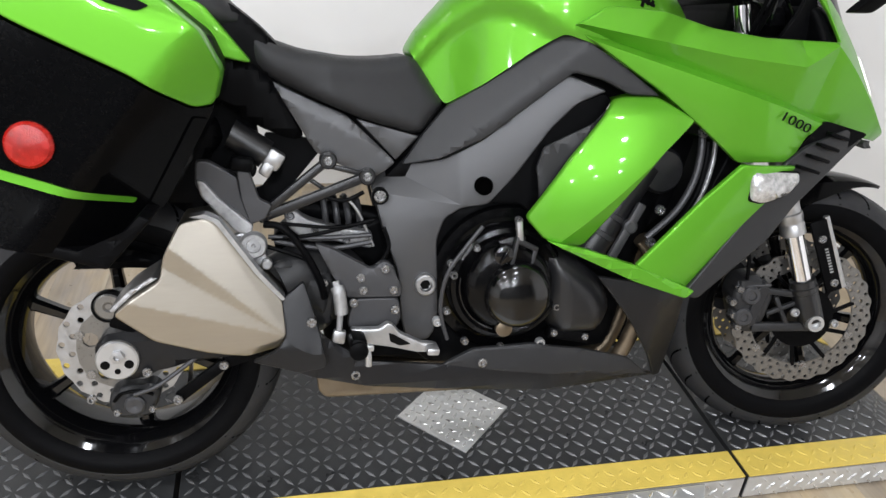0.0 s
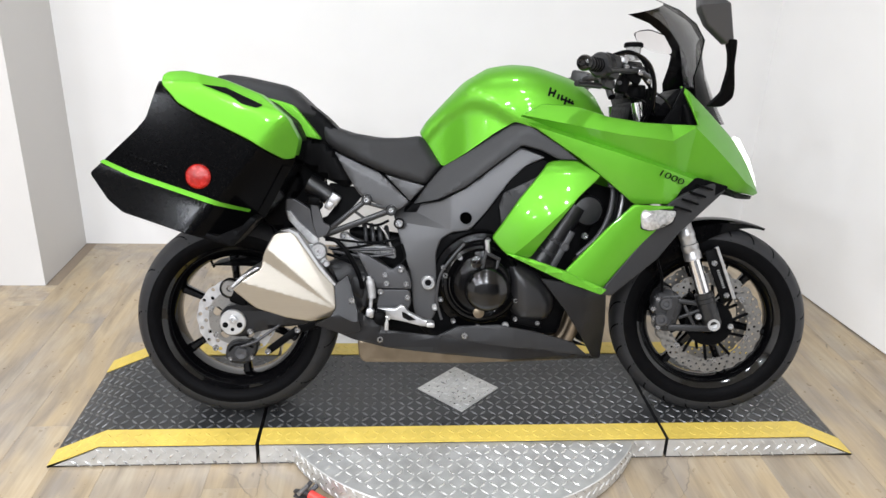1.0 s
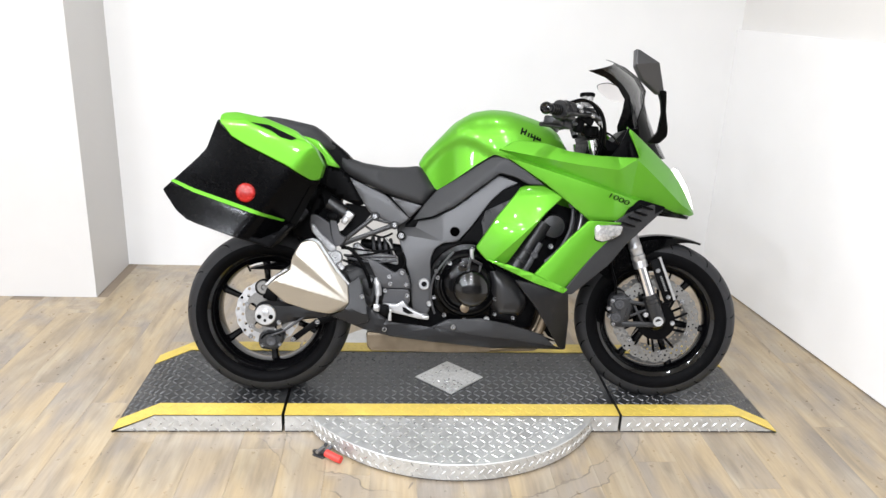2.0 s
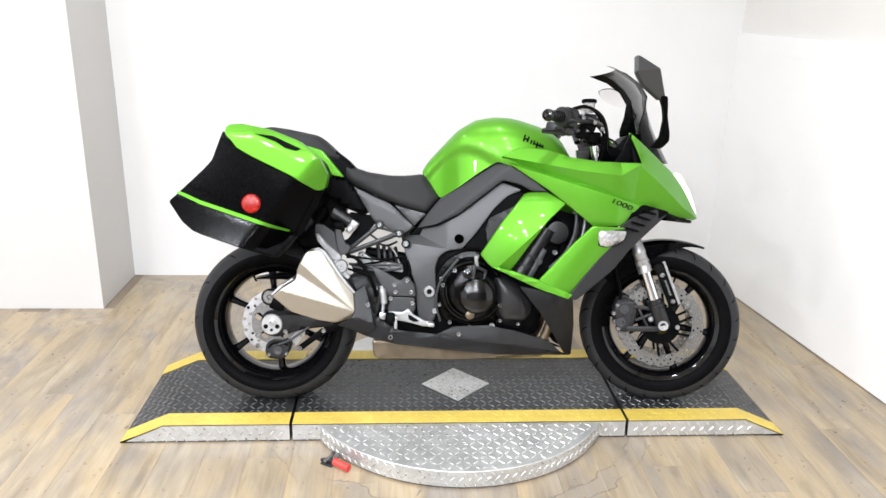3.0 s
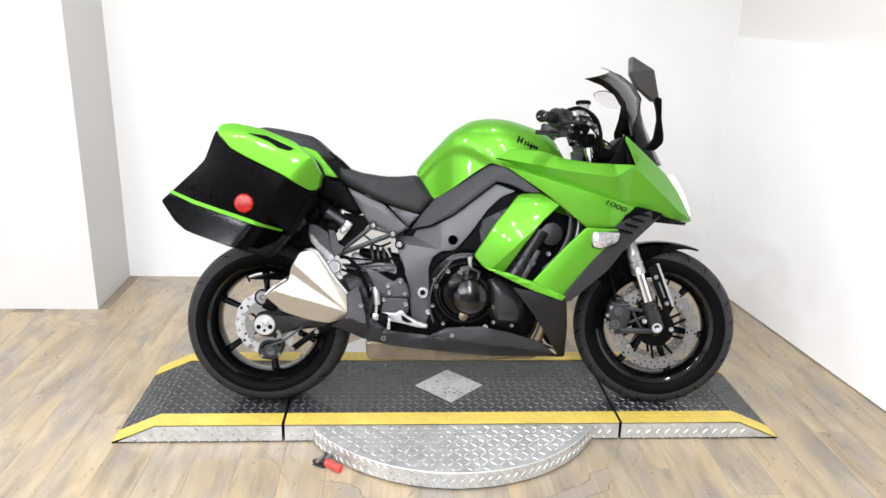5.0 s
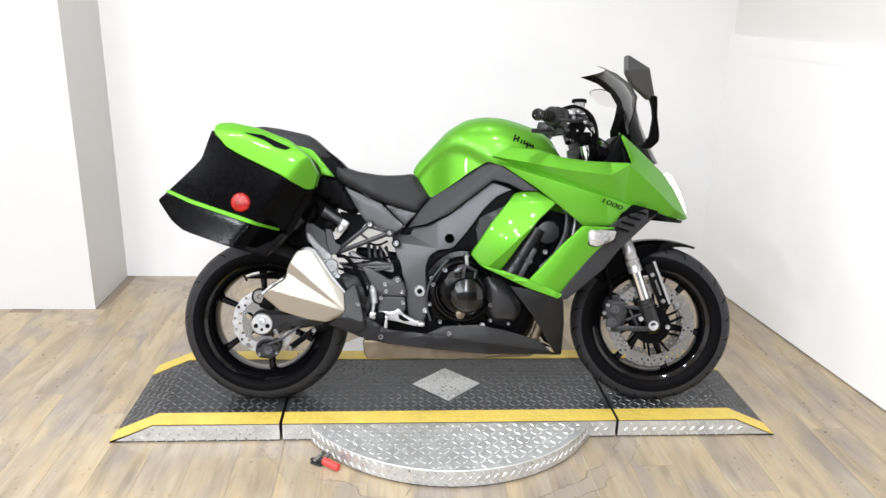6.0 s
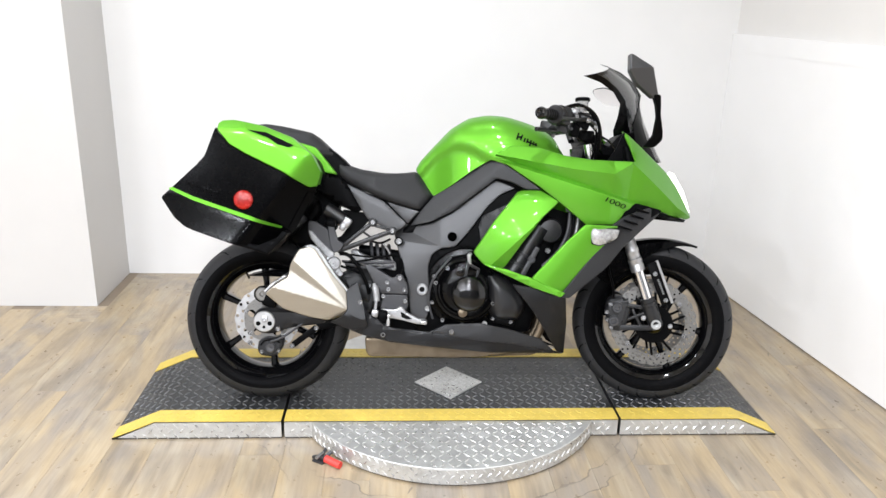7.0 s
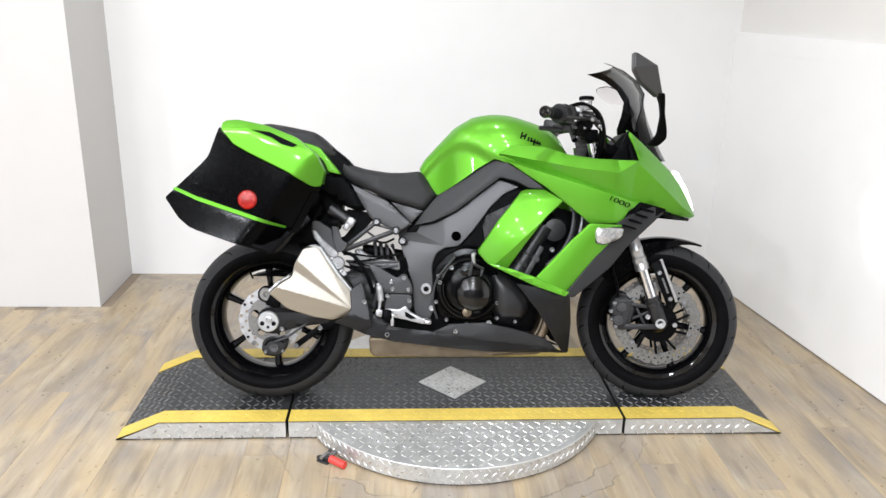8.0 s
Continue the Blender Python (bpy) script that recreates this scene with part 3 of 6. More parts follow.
part("pin", lathe([(0.006, -0.02), (0.006, 0.02)], (-0.032, 0, 0.026), steps=12), SILVER, lock)
part("grip", tube([(-0.008, 0, 0.021), (0.006, 0, 0.019), (0.030, 0, 0.016), (0.048, 0, 0.015), (0.053, 0, 0.0148)], 0.0132, 14), REDGRIP, lock, "red rubber grip")


# ---- the motorcycle ----
# its own frame: x ahead, y to its left, z up along the leaning middle plane
bike = empty("motorcycle", "lime green and black sport touring motorcycle with hard panniers", "motorcycle", pose(0, -0.25, 0.06, -14, 0, -1.2))


def lerp(x, table):
    return float(np.interp(x, [p[0] for p in table], [p[1] for p in table]))


def curve_at(x, table):
    """A smooth curve through the table's points."""
    n = len(table)
    if x <= table[0][0]:
        return table[0][1]
    if x >= table[-1][0]:
        return table[-1][1]
    i = max(k for k in range(n - 1) if table[k][0] <= x)
    (x0, y0), (x1, y1) = table[i], table[i + 1]

    def slope(k):
        a, b = table[max(k - 1, 0)], table[min(k + 1, n - 1)]
        return (b[1] - a[1]) / (b[0] - a[0])

    u, h = (x - x0) / (x1 - x0), x1 - x0
    return (2 * u ** 3 - 3 * u * u + 1) * y0 + (u ** 3 - 2 * u * u + u) * h * slope(i) + (3 * u * u - 2 * u ** 3) * y1 + (u ** 3 - u * u) * h * slope(i + 1)


def brake_disc(r0, r1, y, columns=36, rows=2, lobes=12, hr=0.005, thick=0.005):
    """A wavy brake rotor, drilled right through in staggered rows."""
    bm = bmesh.new()
    cols = columns
    for side in (-1, 1):
        cache = {}

        def vert(r, a):
            key = (round(r, 6), round(a % (2 * math.pi), 6))
            if key not in cache:
                wave = 1 + (0.016 * math.cos(a * lobes) if abs(r - r1) < 1e-6 else 0)
                cache[key] = bm.verts.new((r * wave * math.cos(a), y + side * thick / 2, r * wave * math.sin(a)))
            return cache[key]

        for j in range(rows):
            ra, rb = r0 + (r1 - r0) * j / rows, r0 + (r1 - r0) * (j + 1) / rows
            rm = (ra + rb) / 2
            for i in range(cols):
                a0, a1 = 2 * math.pi * i / cols, 2 * math.pi * (i + 1) / cols
                am = (a0 + a1) / 2
                rim = [vert(r, a) for r, a in ((ra, a0), (ra, am), (ra, a1), (rm, a1), (rb, a1), (rb, am), (rb, a0), (rm, a0))]
                if (i + j) % 2:
                    bm.faces.new(rim)
                    continue
                c = Vector((rm * math.cos(am), 0, rm * math.sin(am)))
                u, t = Vector((math.cos(am), 0, math.sin(am))), Vector((-math.sin(am), 0, math.cos(am)))
                hole = []
                for k, (cu, ct) in enumerate(((-1, -1), (-1, 0), (-1, 1), (0, 1), (1, 1), (1, 0), (1, -1), (0, -1))):
                    n = hr / math.hypot(cu, ct)
                    p = c + u * cu * n + t * ct * n
                    hole.append(bm.verts.new((p.x, y + side * thick / 2, p.z)))
                for k in range(8):
                    bm.faces.new((rim[k], rim[(k + 1) % 8], hole[(k + 1) % 8], hole[k]))
    loops = [e for e in bm.edges if e.is_boundary]
    bmesh.ops.bridge_loops(bm, edges=[e for e in loops if min((v.co.x ** 2 + v.co.z ** 2) ** 0.5 for v in e.verts) > r1 * 0.982])
    return bm


def wheel(name, label, m, radius, half, spokes, turn, disc_r, disc_ys, crown, cuts, sweep):
    """Cast wheel: rim > tyre, hub, spokes, brake discs."""
    b = 0.205
    rim = part(name, lathe([(b + 0.012, -half * 0.86), (b + 0.016, -half * 0.80), (b + 0.006, -half * 0.74), (b - 0.002, -half * 0.55), (b - 0.012, -half * 0.3), (b - 0.012, half * 0.3), (b - 0.002, half * 0.55), (b + 0.006, half * 0.74), (b + 0.016, half * 0.80), (b + 0.012, half * 0.86), (b + 0.004, half * 0.78), (b - 0.012, half * 0.62), (b - 0.022, half * 0.3), (b - 0.022, -half * 0.3), (b - 0.012, -half * 0.62), (b + 0.004, -half * 0.78)], steps=72, closed=True), BLACKGLOSS, bike, label)
    rim.matrix_basis = m
    prof = [(0.213, half * 0.76), (0.222, half * 0.90), (0.234, half * 0.975), (radius - 0.62 * crown, half), (radius - 0.48 * crown, half * 0.985), (radius - 0.36 * crown, half * 0.93), (radius - 0.25 * crown, half * 0.84), (radius - 0.15 * crown, half * 0.69), (radius - 0.07 * crown, half * 0.49), (radius - 0.02 * crown, half * 0.26), (radius, 0)]
    band = [(r + 0.0012, h) for r, h in prof[4:]]
    part("tread", lathe(band + [(r, -h) for r, h in band[-2::-1]] + [(radius - 0.6 * crown, -half * 0.9), (radius - 0.6 * crown, half * 0.9)], steps=96, closed=True), TREAD, rim, "worn grey tread band, partly wall light in its colour")
    part("tyre", lathe(prof + [(r, -h) for r, h in prof[-2::-1]] + [(0.205, -half * 0.6), (0.205, half * 0.6)], steps=96, closed=True), RUBBER, rim, "black road tyre with curved tread grooves")
    hub = half * 0.55
    part("hub", lathe([(0.028, -hub - 0.012), (0.045, -hub), (0.047, -hub * 0.5), (0.038, 0), (0.047, hub * 0.5), (0.045, hub), (0.028, hub + 0.012)], steps=32), BLACKGLOSS, rim)
    for k in range(spokes):
        a = radians(turn + 360 / spokes * k)
        bm = bmesh.new()
        rows = []
        for r, wd, dp in ((0.036, 0.020, 0.020), (0.075, 0.013, 0.018), (0.13, 0.0105, 0.015), (0.178, 0.013, 0.017), (0.200, 0.022, 0.020)):
            c = Vector((math.cos(a) * r, 0, math.sin(a) * r))
            s = Vector((-math.sin(a), 0, math.cos(a)))
            rows.append([bm.verts.new(c + s * wd * u + Vector((0, dp * v, 0))) for u, v in ((-1, -0.5), (-0.5, -1), (0.5, -1), (1, -0.5), (1, 0.5), (0.5, 1), (-0.5, 1), (-1, 0.5))])
        for p, q in zip(rows, rows[1:]):
            for n in range(8):
                bm.faces.new((p[n], p[(n + 1) % 8], q[(n + 1) % 8], q[n]))
        part("spoke", bm, BLACKGLOSS, rim)
    for y in disc_ys:
        part("brake_disc", brake_disc(disc_r - (0.042 if len(disc_ys) > 1 else 0.034), disc_r, y, *((72, 3, 24, 0.0042) if len(disc_ys) > 1 else (32, 2, 16, 0.0062))), DISC if len(disc_ys) > 1 else SILVER, rim, "drilled wave brake disc, bare steel")
        if len(disc_ys) > 1:
            for k in range(10):
                a0 = radians(36 * k)
                bm = bar((0.044 * math.cos(a0), y, 0.044 * math.sin(a0)), ((disc_r - 0.036) * math.cos(a0 + 0.30), y, (disc_r - 0.036) * math.sin(a0 + 0.30)), 0.0095, 0.006, 0.002)
                part("carrier_arm", bm, BLACK, rim)
            bm = lathe([(0.036, y - 0.005), (0.072, y - 0.004), (0.072, y + 0.004), (0.036, y + 0.005)], steps=32, closed=True)
            part("disc_carrier", bm, BLACK, rim, "black disc carrier ring")
        else:
            part("disc_carrier", brake_disc(0.036, disc_r - 0.032, y, 10, 1, 5, 0.015, 0.006), DISC, rim, "bare steel disc carrier")
        for k in range(6):
            a0 = radians(20 + 60 * k) + 0.35
            part("disc_button", lathe([(0.009, -0.005), (0.009, 0.005)], ((disc_r - 0.036) * math.cos(a0), y, (disc_r - 0.036) * math.sin(a0)), steps=12), BOLT, rim)
    # tread grooves: slim dark cuts that sweep back over each shoulder
    bm = bmesh.new()
    table = [(h, r) for r, h in prof[:2:-1]]
    for k in range(cuts):
        for sgn in (-1, 1):
            a0 = 2 * math.pi * (k + (0.25 if sgn > 0 else 0)) / cuts
            run = []
            for n in range(9):
                u = n / 8
                h = half * (0.10 + 0.87 * u)
                run.append((a0 - sweep * u + 0.4 * sweep * u * u, h * sgn, lerp(h, table) + 0.0018))
            left = [bm.verts.new(((r) * math.cos(a - 0.0095), h, r * math.sin(a - 0.0095))) for a, h, r in run]
            right = [bm.verts.new(((r) * math.cos(a + 0.0095), h, r * math.sin(a + 0.0095))) for a, h, r in run]
            for n in range(8):
                bm.faces.new((left[n], left[n + 1], right[n + 1], right[n]))
    part("tread_groove", bm, GROOVE, rim)
    part("valve", tube([(0.19 * math.cos(radians(turn + 22)), -0.01, 0.19 * math.sin(radians(turn + 22))), (0.162 * math.cos(radians(turn + 22)), -0.012, 0.162 * math.sin(radians(turn + 22)))], 0.004, 8), BLACK, rim)
    return rim


RAX, FAX, AZ = -0.722, 0.738, 0.295
STEER = pose(FAX, 0, AZ - 0.004, 0, 0, -10)
wheel("rear_wheel", "gloss black cast rear wheel with wide tyre", pose(RAX, 0, AZ), 0.303, 0.094, 6, 96, 0.118, (-0.062,), 0.10, 13, 0.55)
wheel("front_wheel", "gloss black cast front wheel with slim tyre", STEER, 0.300, 0.060, 6, 50, 0.157, (-0.066, 0.066), 0.085, 24, 0.32)


# -- bodywork --
NOSE_RIDGE = [(0.094, 0.912), (0.37, 0.862), (0.51, 0.847), (0.575, 0.885), (0.775, 0.731), (0.87, 0.690)]


def fair_w(x, z):
    """The flank folds along a groove, a downward face above it and a ridge that runs out to the tip of the nose."""
    w = curve_at(x, [(0.05, 0.160), (0.2, 0.19), (0.4, 0.232), (0.5, 0.24), (0.6, 0.225), (0.7, 0.178), (0.78, 0.125), (0.83, 0.075), (0.87, 0.015)])
    groove = 0.906 - 0.305 * (x - 0.094)
    ridge = max(groove + 0.004, lerp(x, NOSE_RIDGE))
    fold = 0.016 + 0.32 * max(0, ridge - groove - 0.045)
    if z > ridge:
        w += 0.011 - (0.55 if x < 0.51 else 0.72) * (z - ridge)
    elif z > groove:
        w += 0.011 - (0.011 + fold) * (ridge - z) / (ridge - groove)
    elif z > groove - 0.012:
        w += 0.016 * (groove - z) / 0.012 - fold
    else:
        w += 0.016 - fold - 0.06 * (groove - z) - 0.9 * (groove - z) ** 2
    return max(0.012, w)


both_sides("side_fairing", bike, GREEN, "lime green upper side fairing", [(0.094, 0.906), (0.16, 0.944), (0.262, 0.935), (0.34, 0.91), (0.436, 0.896), (0.588, 0.891), (0.557, 1.006), (0.596, 0.974), (0.682, 0.909), (0.763, 0.851), (0.819, 0.781), (0.866, 0.696), (0.843, 0.687), (0.755, 0.703), (0.654, 0.735), (0.617, 0.741), (0.563, 0.716), (0.534, 0.67), (0.424, 0.668), (0.345, 0.732), (0.265, 0.794)],
           fair_w, corner=0.008, roll=0.004, grid=0.016, creases=[((0.094, 0.906), (0.654, 0.735)), ((0.094, 0.894), (0.654, 0.723))] + list(zip(NOSE_RIDGE, NOSE_RIDGE[1:])))


def shroud_w(x, z):
    return 0.185 + 0.12 * x


def shroud_face(x, z):
    """A gently bowed outer face that folds sharply inwards along a ridge beside the air opening."""
    past = 0.704 * (x - 0.085) - 0.710 * (z - 0.513)
    y = shroud_w(x, z) + 0.019 - 0.9 * max(0, z - 0.752) ** 1.2
    y -= 0.9 * (0.71 * (x - 0.17) + 0.704 * (z - 0.65)) ** 2
    if past > 0:
        return y - 0.62 * past
    return y + 0.06 * past - 1.7 * past * past


both_sides("air_shroud", bike, GREEN, "lime green radiator shroud", [(0.027, 0.56), (0.099, 0.674), (0.181, 0.779), (0.2, 0.785), (0.263, 0.786), (0.327, 0.746), (0.266, 0.691), (0.199, 0.6), (0.138, 0.504), (0.088, 0.513), (0.062, 0.52)],
           shroud_face, corner=0.010, roll=0.004, grid=0.010, creases=[((0.085, 0.513), (0.318, 0.744))])
both_sides("shroud_sill", bike, GREEN, "lime green lower shroud rail", [(0.062, 0.522), (0.138, 0.506), (0.232, 0.476), (0.352, 0.425), (0.335, 0.410), (0.233, 0.444), (0.088, 0.509)],
           lambda x, z: shroud_w(x, z) + 0.012, corner=0.004, roll=0.004, thick=0.014)
both_sides("front_shroud", bike, GREEN, "lime green front shroud panel", [(0.232, 0.474), (0.347, 0.603), (0.415, 0.670), (0.536, 0.665), (0.493, 0.597), (0.342, 0.419)],
           lambda x, z: shroud_w(x, z) + 0.008 - 3.2 * max(0, (x - 0.295) * 0.80 - (z - 0.50) * 0.60) ** 2, corner=0.008, roll=0.004, grid=0.012)
both_sides("cowl_edge", bike, DARKGREY, "charcoal plastic cowl edge", [(0.520, 0.672), (0.563, 0.70), (0.652, 0.733), (0.693, 0.712), (0.555, 0.585), (0.496, 0.513), (0.368, 0.404), (0.333, 0.411), (0.470, 0.590)],
           lambda x, z: 0.222 - 0.12 * max(0, x - 0.5), corner=0.008, roll=0.004)


for k in range(4):
    x, z = 0.535 + 0.0217 * k, 0.665 + 0.0203 * k
    part("vent_slat", bar((x, -0.231 + 0.004 * k, z), (x + 0.046, -0.229 + 0.006 * k, z - 0.013), 0.007, 0.016, 0.002), BLACK, bike)
both_sides("nose_under", bike, BLACK, "black lower nose panel", [(0.617, 0.738), (0.654, 0.733), (0.755, 0.701), (0.843, 0.686), (0.835, 0.676), (0.755, 0.683), (0.69, 0.70), (0.655, 0.715)], lambda x, z: fair_w(x, z) - 0.006, corner=0.005, roll=0.004)
both_sides("headlight_lens", bike, LAMPLENS, "lit white headlight", [(0.766, 0.866), (0.798, 0.860), (0.838, 0.80), (0.860, 0.742), (0.864, 0.712), (0.836, 0.738), (0.806, 0.79)], lambda x, z: max(0.008, fair_w(x, z) + 0.003), corner=0.005, roll=0.004)
part("nose_core", panel([(0.56, 0.70), (0.62, 0.74), (0.75, 0.71), (0.835, 0.70), (0.80, 0.77), (0.75, 0.84), (0.66, 0.90), (0.60, 0.95), (0.56, 0.96)], lambda x, z: max(0.01, fair_w(x, z) - 0.02), both=True, roll=0.01), BLACK, bike)


def tank_top(x):
    return curve_at(x, [(-0.19, 0.835), (-0.182, 0.856), (-0.162, 0.890), (-0.117, 0.940), (-0.055, 1.006), (0.012, 1.047), (0.08, 1.060), (0.144, 1.057), (0.198, 1.044), (0.274, 1.018), (0.330, 0.982), (0.364, 0.930), (0.4, 0.88)])


def tank_w(x, z):
    zt = tank_top(x) + 0.004
    wide = curve_at(x, [(-0.18, 0.055), (-0.11, 0.082), (-0.04, 0.125), (0.05, 0.155), (0.15, 0.168), (0.25, 0.160), (0.34, 0.125), (0.37, 0.10)])
    crease = curve_at(x, [(-0.18, 0.83), (-0.12, 0.90), (-0.054, 0.947), (-0.023, 0.953), (0.028, 0.938), (0.085, 0.905), (0.2, 0.88), (0.4, 0.85)])
    mid = max(crease, zt - 0.13)
    if z > mid:
        w = wide * math.sqrt(max(0, 1 - ((z - mid) / (zt - mid)) ** 2.3))
    else:
        w = wide
    if z < crease:
        u = min(1, (crease - z) / 0.035)
        w -= 0.016 * u * u * (3 - 2 * u) - 0.05 * (crease - z)
    return max(0.004, w)


part("fuel_tank", panel([(-0.182, 0.856), (-0.162, 0.890), (-0.117, 0.940), (-0.055, 1.006), (0.012, 1.047), (0.08, 1.060), (0.144, 1.057), (0.198, 1.044), (0.274, 1.018), (0.330, 0.982), (0.364, 0.930), (0.36, 0.89), (0.19, 0.86), (0.085, 0.893), (0.03, 0.860), (-0.05, 0.800), (-0.114, 0.758), (-0.145, 0.80)],
     tank_w, both=True, roll=0.0, corner=0.010, grid=0.012), GREEN, bike, "rounded lime green fuel tank", sharp=50)

both_sides("tank_cover", bike, DARKGREY, "charcoal plastic tank side cover", [(-0.199, 0.649), (-0.161, 0.704), (-0.115, 0.759), (-0.05, 0.798), (0.03, 0.857), (0.085, 0.892), (0.109, 0.892), (0.191, 0.843), (0.268, 0.787), (0.212, 0.788), (0.161, 0.813), (0.107, 0.826), (0.051, 0.783), (-0.048, 0.704), (-0.129, 0.664), (-0.17, 0.655)],
           lambda x, z: 0.130 + 0.15 * x - 0.42 * max(-0.03, (z - 0.745 - 0.83 * (x + 0.08)) * 0.77), corner=0.008, roll=0.004, grid=0.012)


def eased(d, over):
    """Rises with d once d is past nought, with a start eased over a length."""
    return over * math.log1p(math.exp(min(d / over, 50)))


def frame_w(x, z):
    w = 0.130 + 0.10 * x
    low, high = 0.596 - 0.127 * (x + 0.252), 0.638 - 0.470 * (x + 0.221)
    if x < -0.087 and z > low:
        w -= 0.55 * (min(z, high) - low)
    return w - 0.03 * max(0, 0.55 - z) - 0.20 * eased((z - 0.665 - 0.80 * x) * 0.78, 0.022)


both_sides("main_frame", bike, GREY, "grey painted main frame cover", [(-0.203, 0.648), (-0.16, 0.651), (-0.119, 0.660), (-0.048, 0.699), (0.052, 0.778), (0.106, 0.821), (0.18, 0.793), (0.124, 0.768), (0.078, 0.722), (0.015, 0.633), (-0.035, 0.576), (-0.086, 0.569), (-0.117, 0.548), (-0.131, 0.506), (-0.124, 0.36), (-0.13, 0.318), (-0.144, 0.297), (-0.185, 0.30), (-0.196, 0.348), (-0.204, 0.442), (-0.226, 0.504), (-0.252, 0.596), (-0.258, 0.623), (-0.232, 0.642)],
           frame_w, corner=0.010, roll=0.004, thick=0.03, grid=0.012, creases=[((-0.252, 0.596), (-0.087, 0.575)), ((-0.221, 0.638), (-0.087, 0.575))])
both_sides("frame_infill", bike, BLACK, "black infill panel", [(0.178, 0.789), (0.196, 0.775), (0.12, 0.645), (0.05, 0.557), (0.03, 0.575), (-0.03, 0.575), (0.018, 0.633), (0.08, 0.722), (0.122, 0.766)], lambda x, z: 0.112 + 0.1 * x, corner=0.008, roll=0.004)
both_sides("frame_wedge", bike, DARKGREY, "charcoal side wedge", [(0.15, 0.735), (0.172, 0.76), (0.114, 0.662), (0.055, 0.575), (0.066, 0.604), (0.047, 0.649), (0.06, 0.69)], lambda x, z: 0.150 + 0.12 * x, corner=0.006, roll=0.004)

part("seat", panel([(-0.478, 0.895), (-0.441, 0.871), (-0.379, 0.851), (-0.297, 0.839), (-0.235, 0.84), (-0.183, 0.847), (-0.169, 0.839), (-0.113, 0.760), (-0.160, 0.707), (-0.175, 0.705), (-0.275, 0.734), (-0.378, 0.777), (-0.44, 0.805), (-0.463, 0.825)],
     lambda x, z: lerp(x, [(-0.48, 0.10), (-0.33, 0.115), (-0.22, 0.095), (-0.11, 0.075)]) + 0.25 * (0.80 - z) * (1 if z < 0.8 else 0.4), both=True, roll=0.028, corner=0.014, grid=0.010), SEAT, bike, "black grained vinyl rider seat", sharp=60)
# Black slab added below the seat to close see-through gaps
part("seat_base", panel([(-0.45, 0.80), (-0.36, 0.765), (-0.18, 0.70), (-0.12, 0.75), (-0.10, 0.72), (-0.20, 0.655), (-0.26, 0.64), (-0.34, 0.665)], 0.078, both=True, roll=0.01), BLACK, bike)
part("passenger_pad", panel([(-0.771, 1.004), (-0.73, 1.010), (-0.669, 1.002), (-0.556, 0.979), (-0.530, 0.958), (-0.476, 0.908), (-0.480, 0.890), (-0.52, 0.885), (-0.60, 0.90), (-0.73, 0.96)], lambda x, z: lerp(x, [(-0.78, 0.085), (-0.6, 0.12), (-0.48, 0.10)]), both=True, roll=0.03, corner=0.012, grid=0.012), SEAT, bike, "black vinyl passenger seat pad", sharp=60)
part("tail_cowl", panel([(-0.83, 0.955), (-0.66, 0.955), (-0.575, 0.935), (-0.539, 0.924), (-0.502, 0.878), (-0.461, 0.828), (-0.50, 0.835), (-0.60, 0.86), (-0.80, 0.93)], lambda x, z: lerp(x, [(-0.85, 0.07), (-0.6, 0.125), (-0.46, 0.118)]), both=True, roll=0.004), GREEN, bike, "lime green tail cowl")
part("under_tail", panel([(-0.80, 0.92), (-0.55, 0.852), (-0.462, 0.828), (-0.43, 0.80), (-0.375, 0.70), (-0.40, 0.695), (-0.45, 0.715), (-0.53, 0.765), (-0.62, 0.78), (-0.72, 0.81), (-0.86, 0.86)], lambda x, z: 0.105, both=True, roll=0.015), BLACK, bike, "black under-tail moulding")
both_sides("seat_side_panel", bike, GREY, "graphite grey side panel below the seat", [(-0.433, 0.799), (-0.357, 0.763), (-0.305, 0.742), (-0.288, 0.728), (-0.211, 0.655), (-0.228, 0.641), (-0.252, 0.626), (-0.273, 0.633), (-0.325, 0.655), (-0.356, 0.673), (-0.368, 0.691)],
           lambda x, z: 0.104 + 0.06 * (x + 0.30) - 0.22 * max(0, (z - 0.685) + 0.52 * (x + 0.25)), corner=0.006, roll=0.004, grid=0.014, creases=[((-0.44, 0.7838), (-0.2, 0.659))])
both_sides("seat_wedge_panel", bike, GREY, "graphite grey wedge panel", [(-0.283, 0.733), (-0.166, 0.701), (-0.209, 0.657)], 0.094, corner=0.004, roll=0.004)

# -- engine and its covers --
part("engine_block", panel([(-0.20, 0.30), (-0.13, 0.57), (0.0, 0.60), (0.10, 0.70), (0.28, 0.74), (0.36, 0.66), (0.30, 0.45), (0.25, 0.26), (0.05, 0.22), (-0.14, 0.24)], lambda x, z: 0.095, both=True, roll=0.02), BLACK, bike, "black painted engine block")


def clutch_cover():
    """Stepped round casting whose lower edge carries cooling ribs."""
    bm = lathe([(0.118, 0.0), (0.117, -0.018), (0.111, -0.027), (0.103, -0.030), (0.097, -0.026), (0.090, -0.024), (0.086, -0.040), (0.079, -0.050), (0.066, -0.055), (0.040, -0.057), (0.001, -0.058)], (0.003, -0.125, 0.425), steps=64)
    block((0.058, 0.03, 0.080), pose(0.010, -0.160, 0.488, 0, -14), 0.012, bm)
    return bm


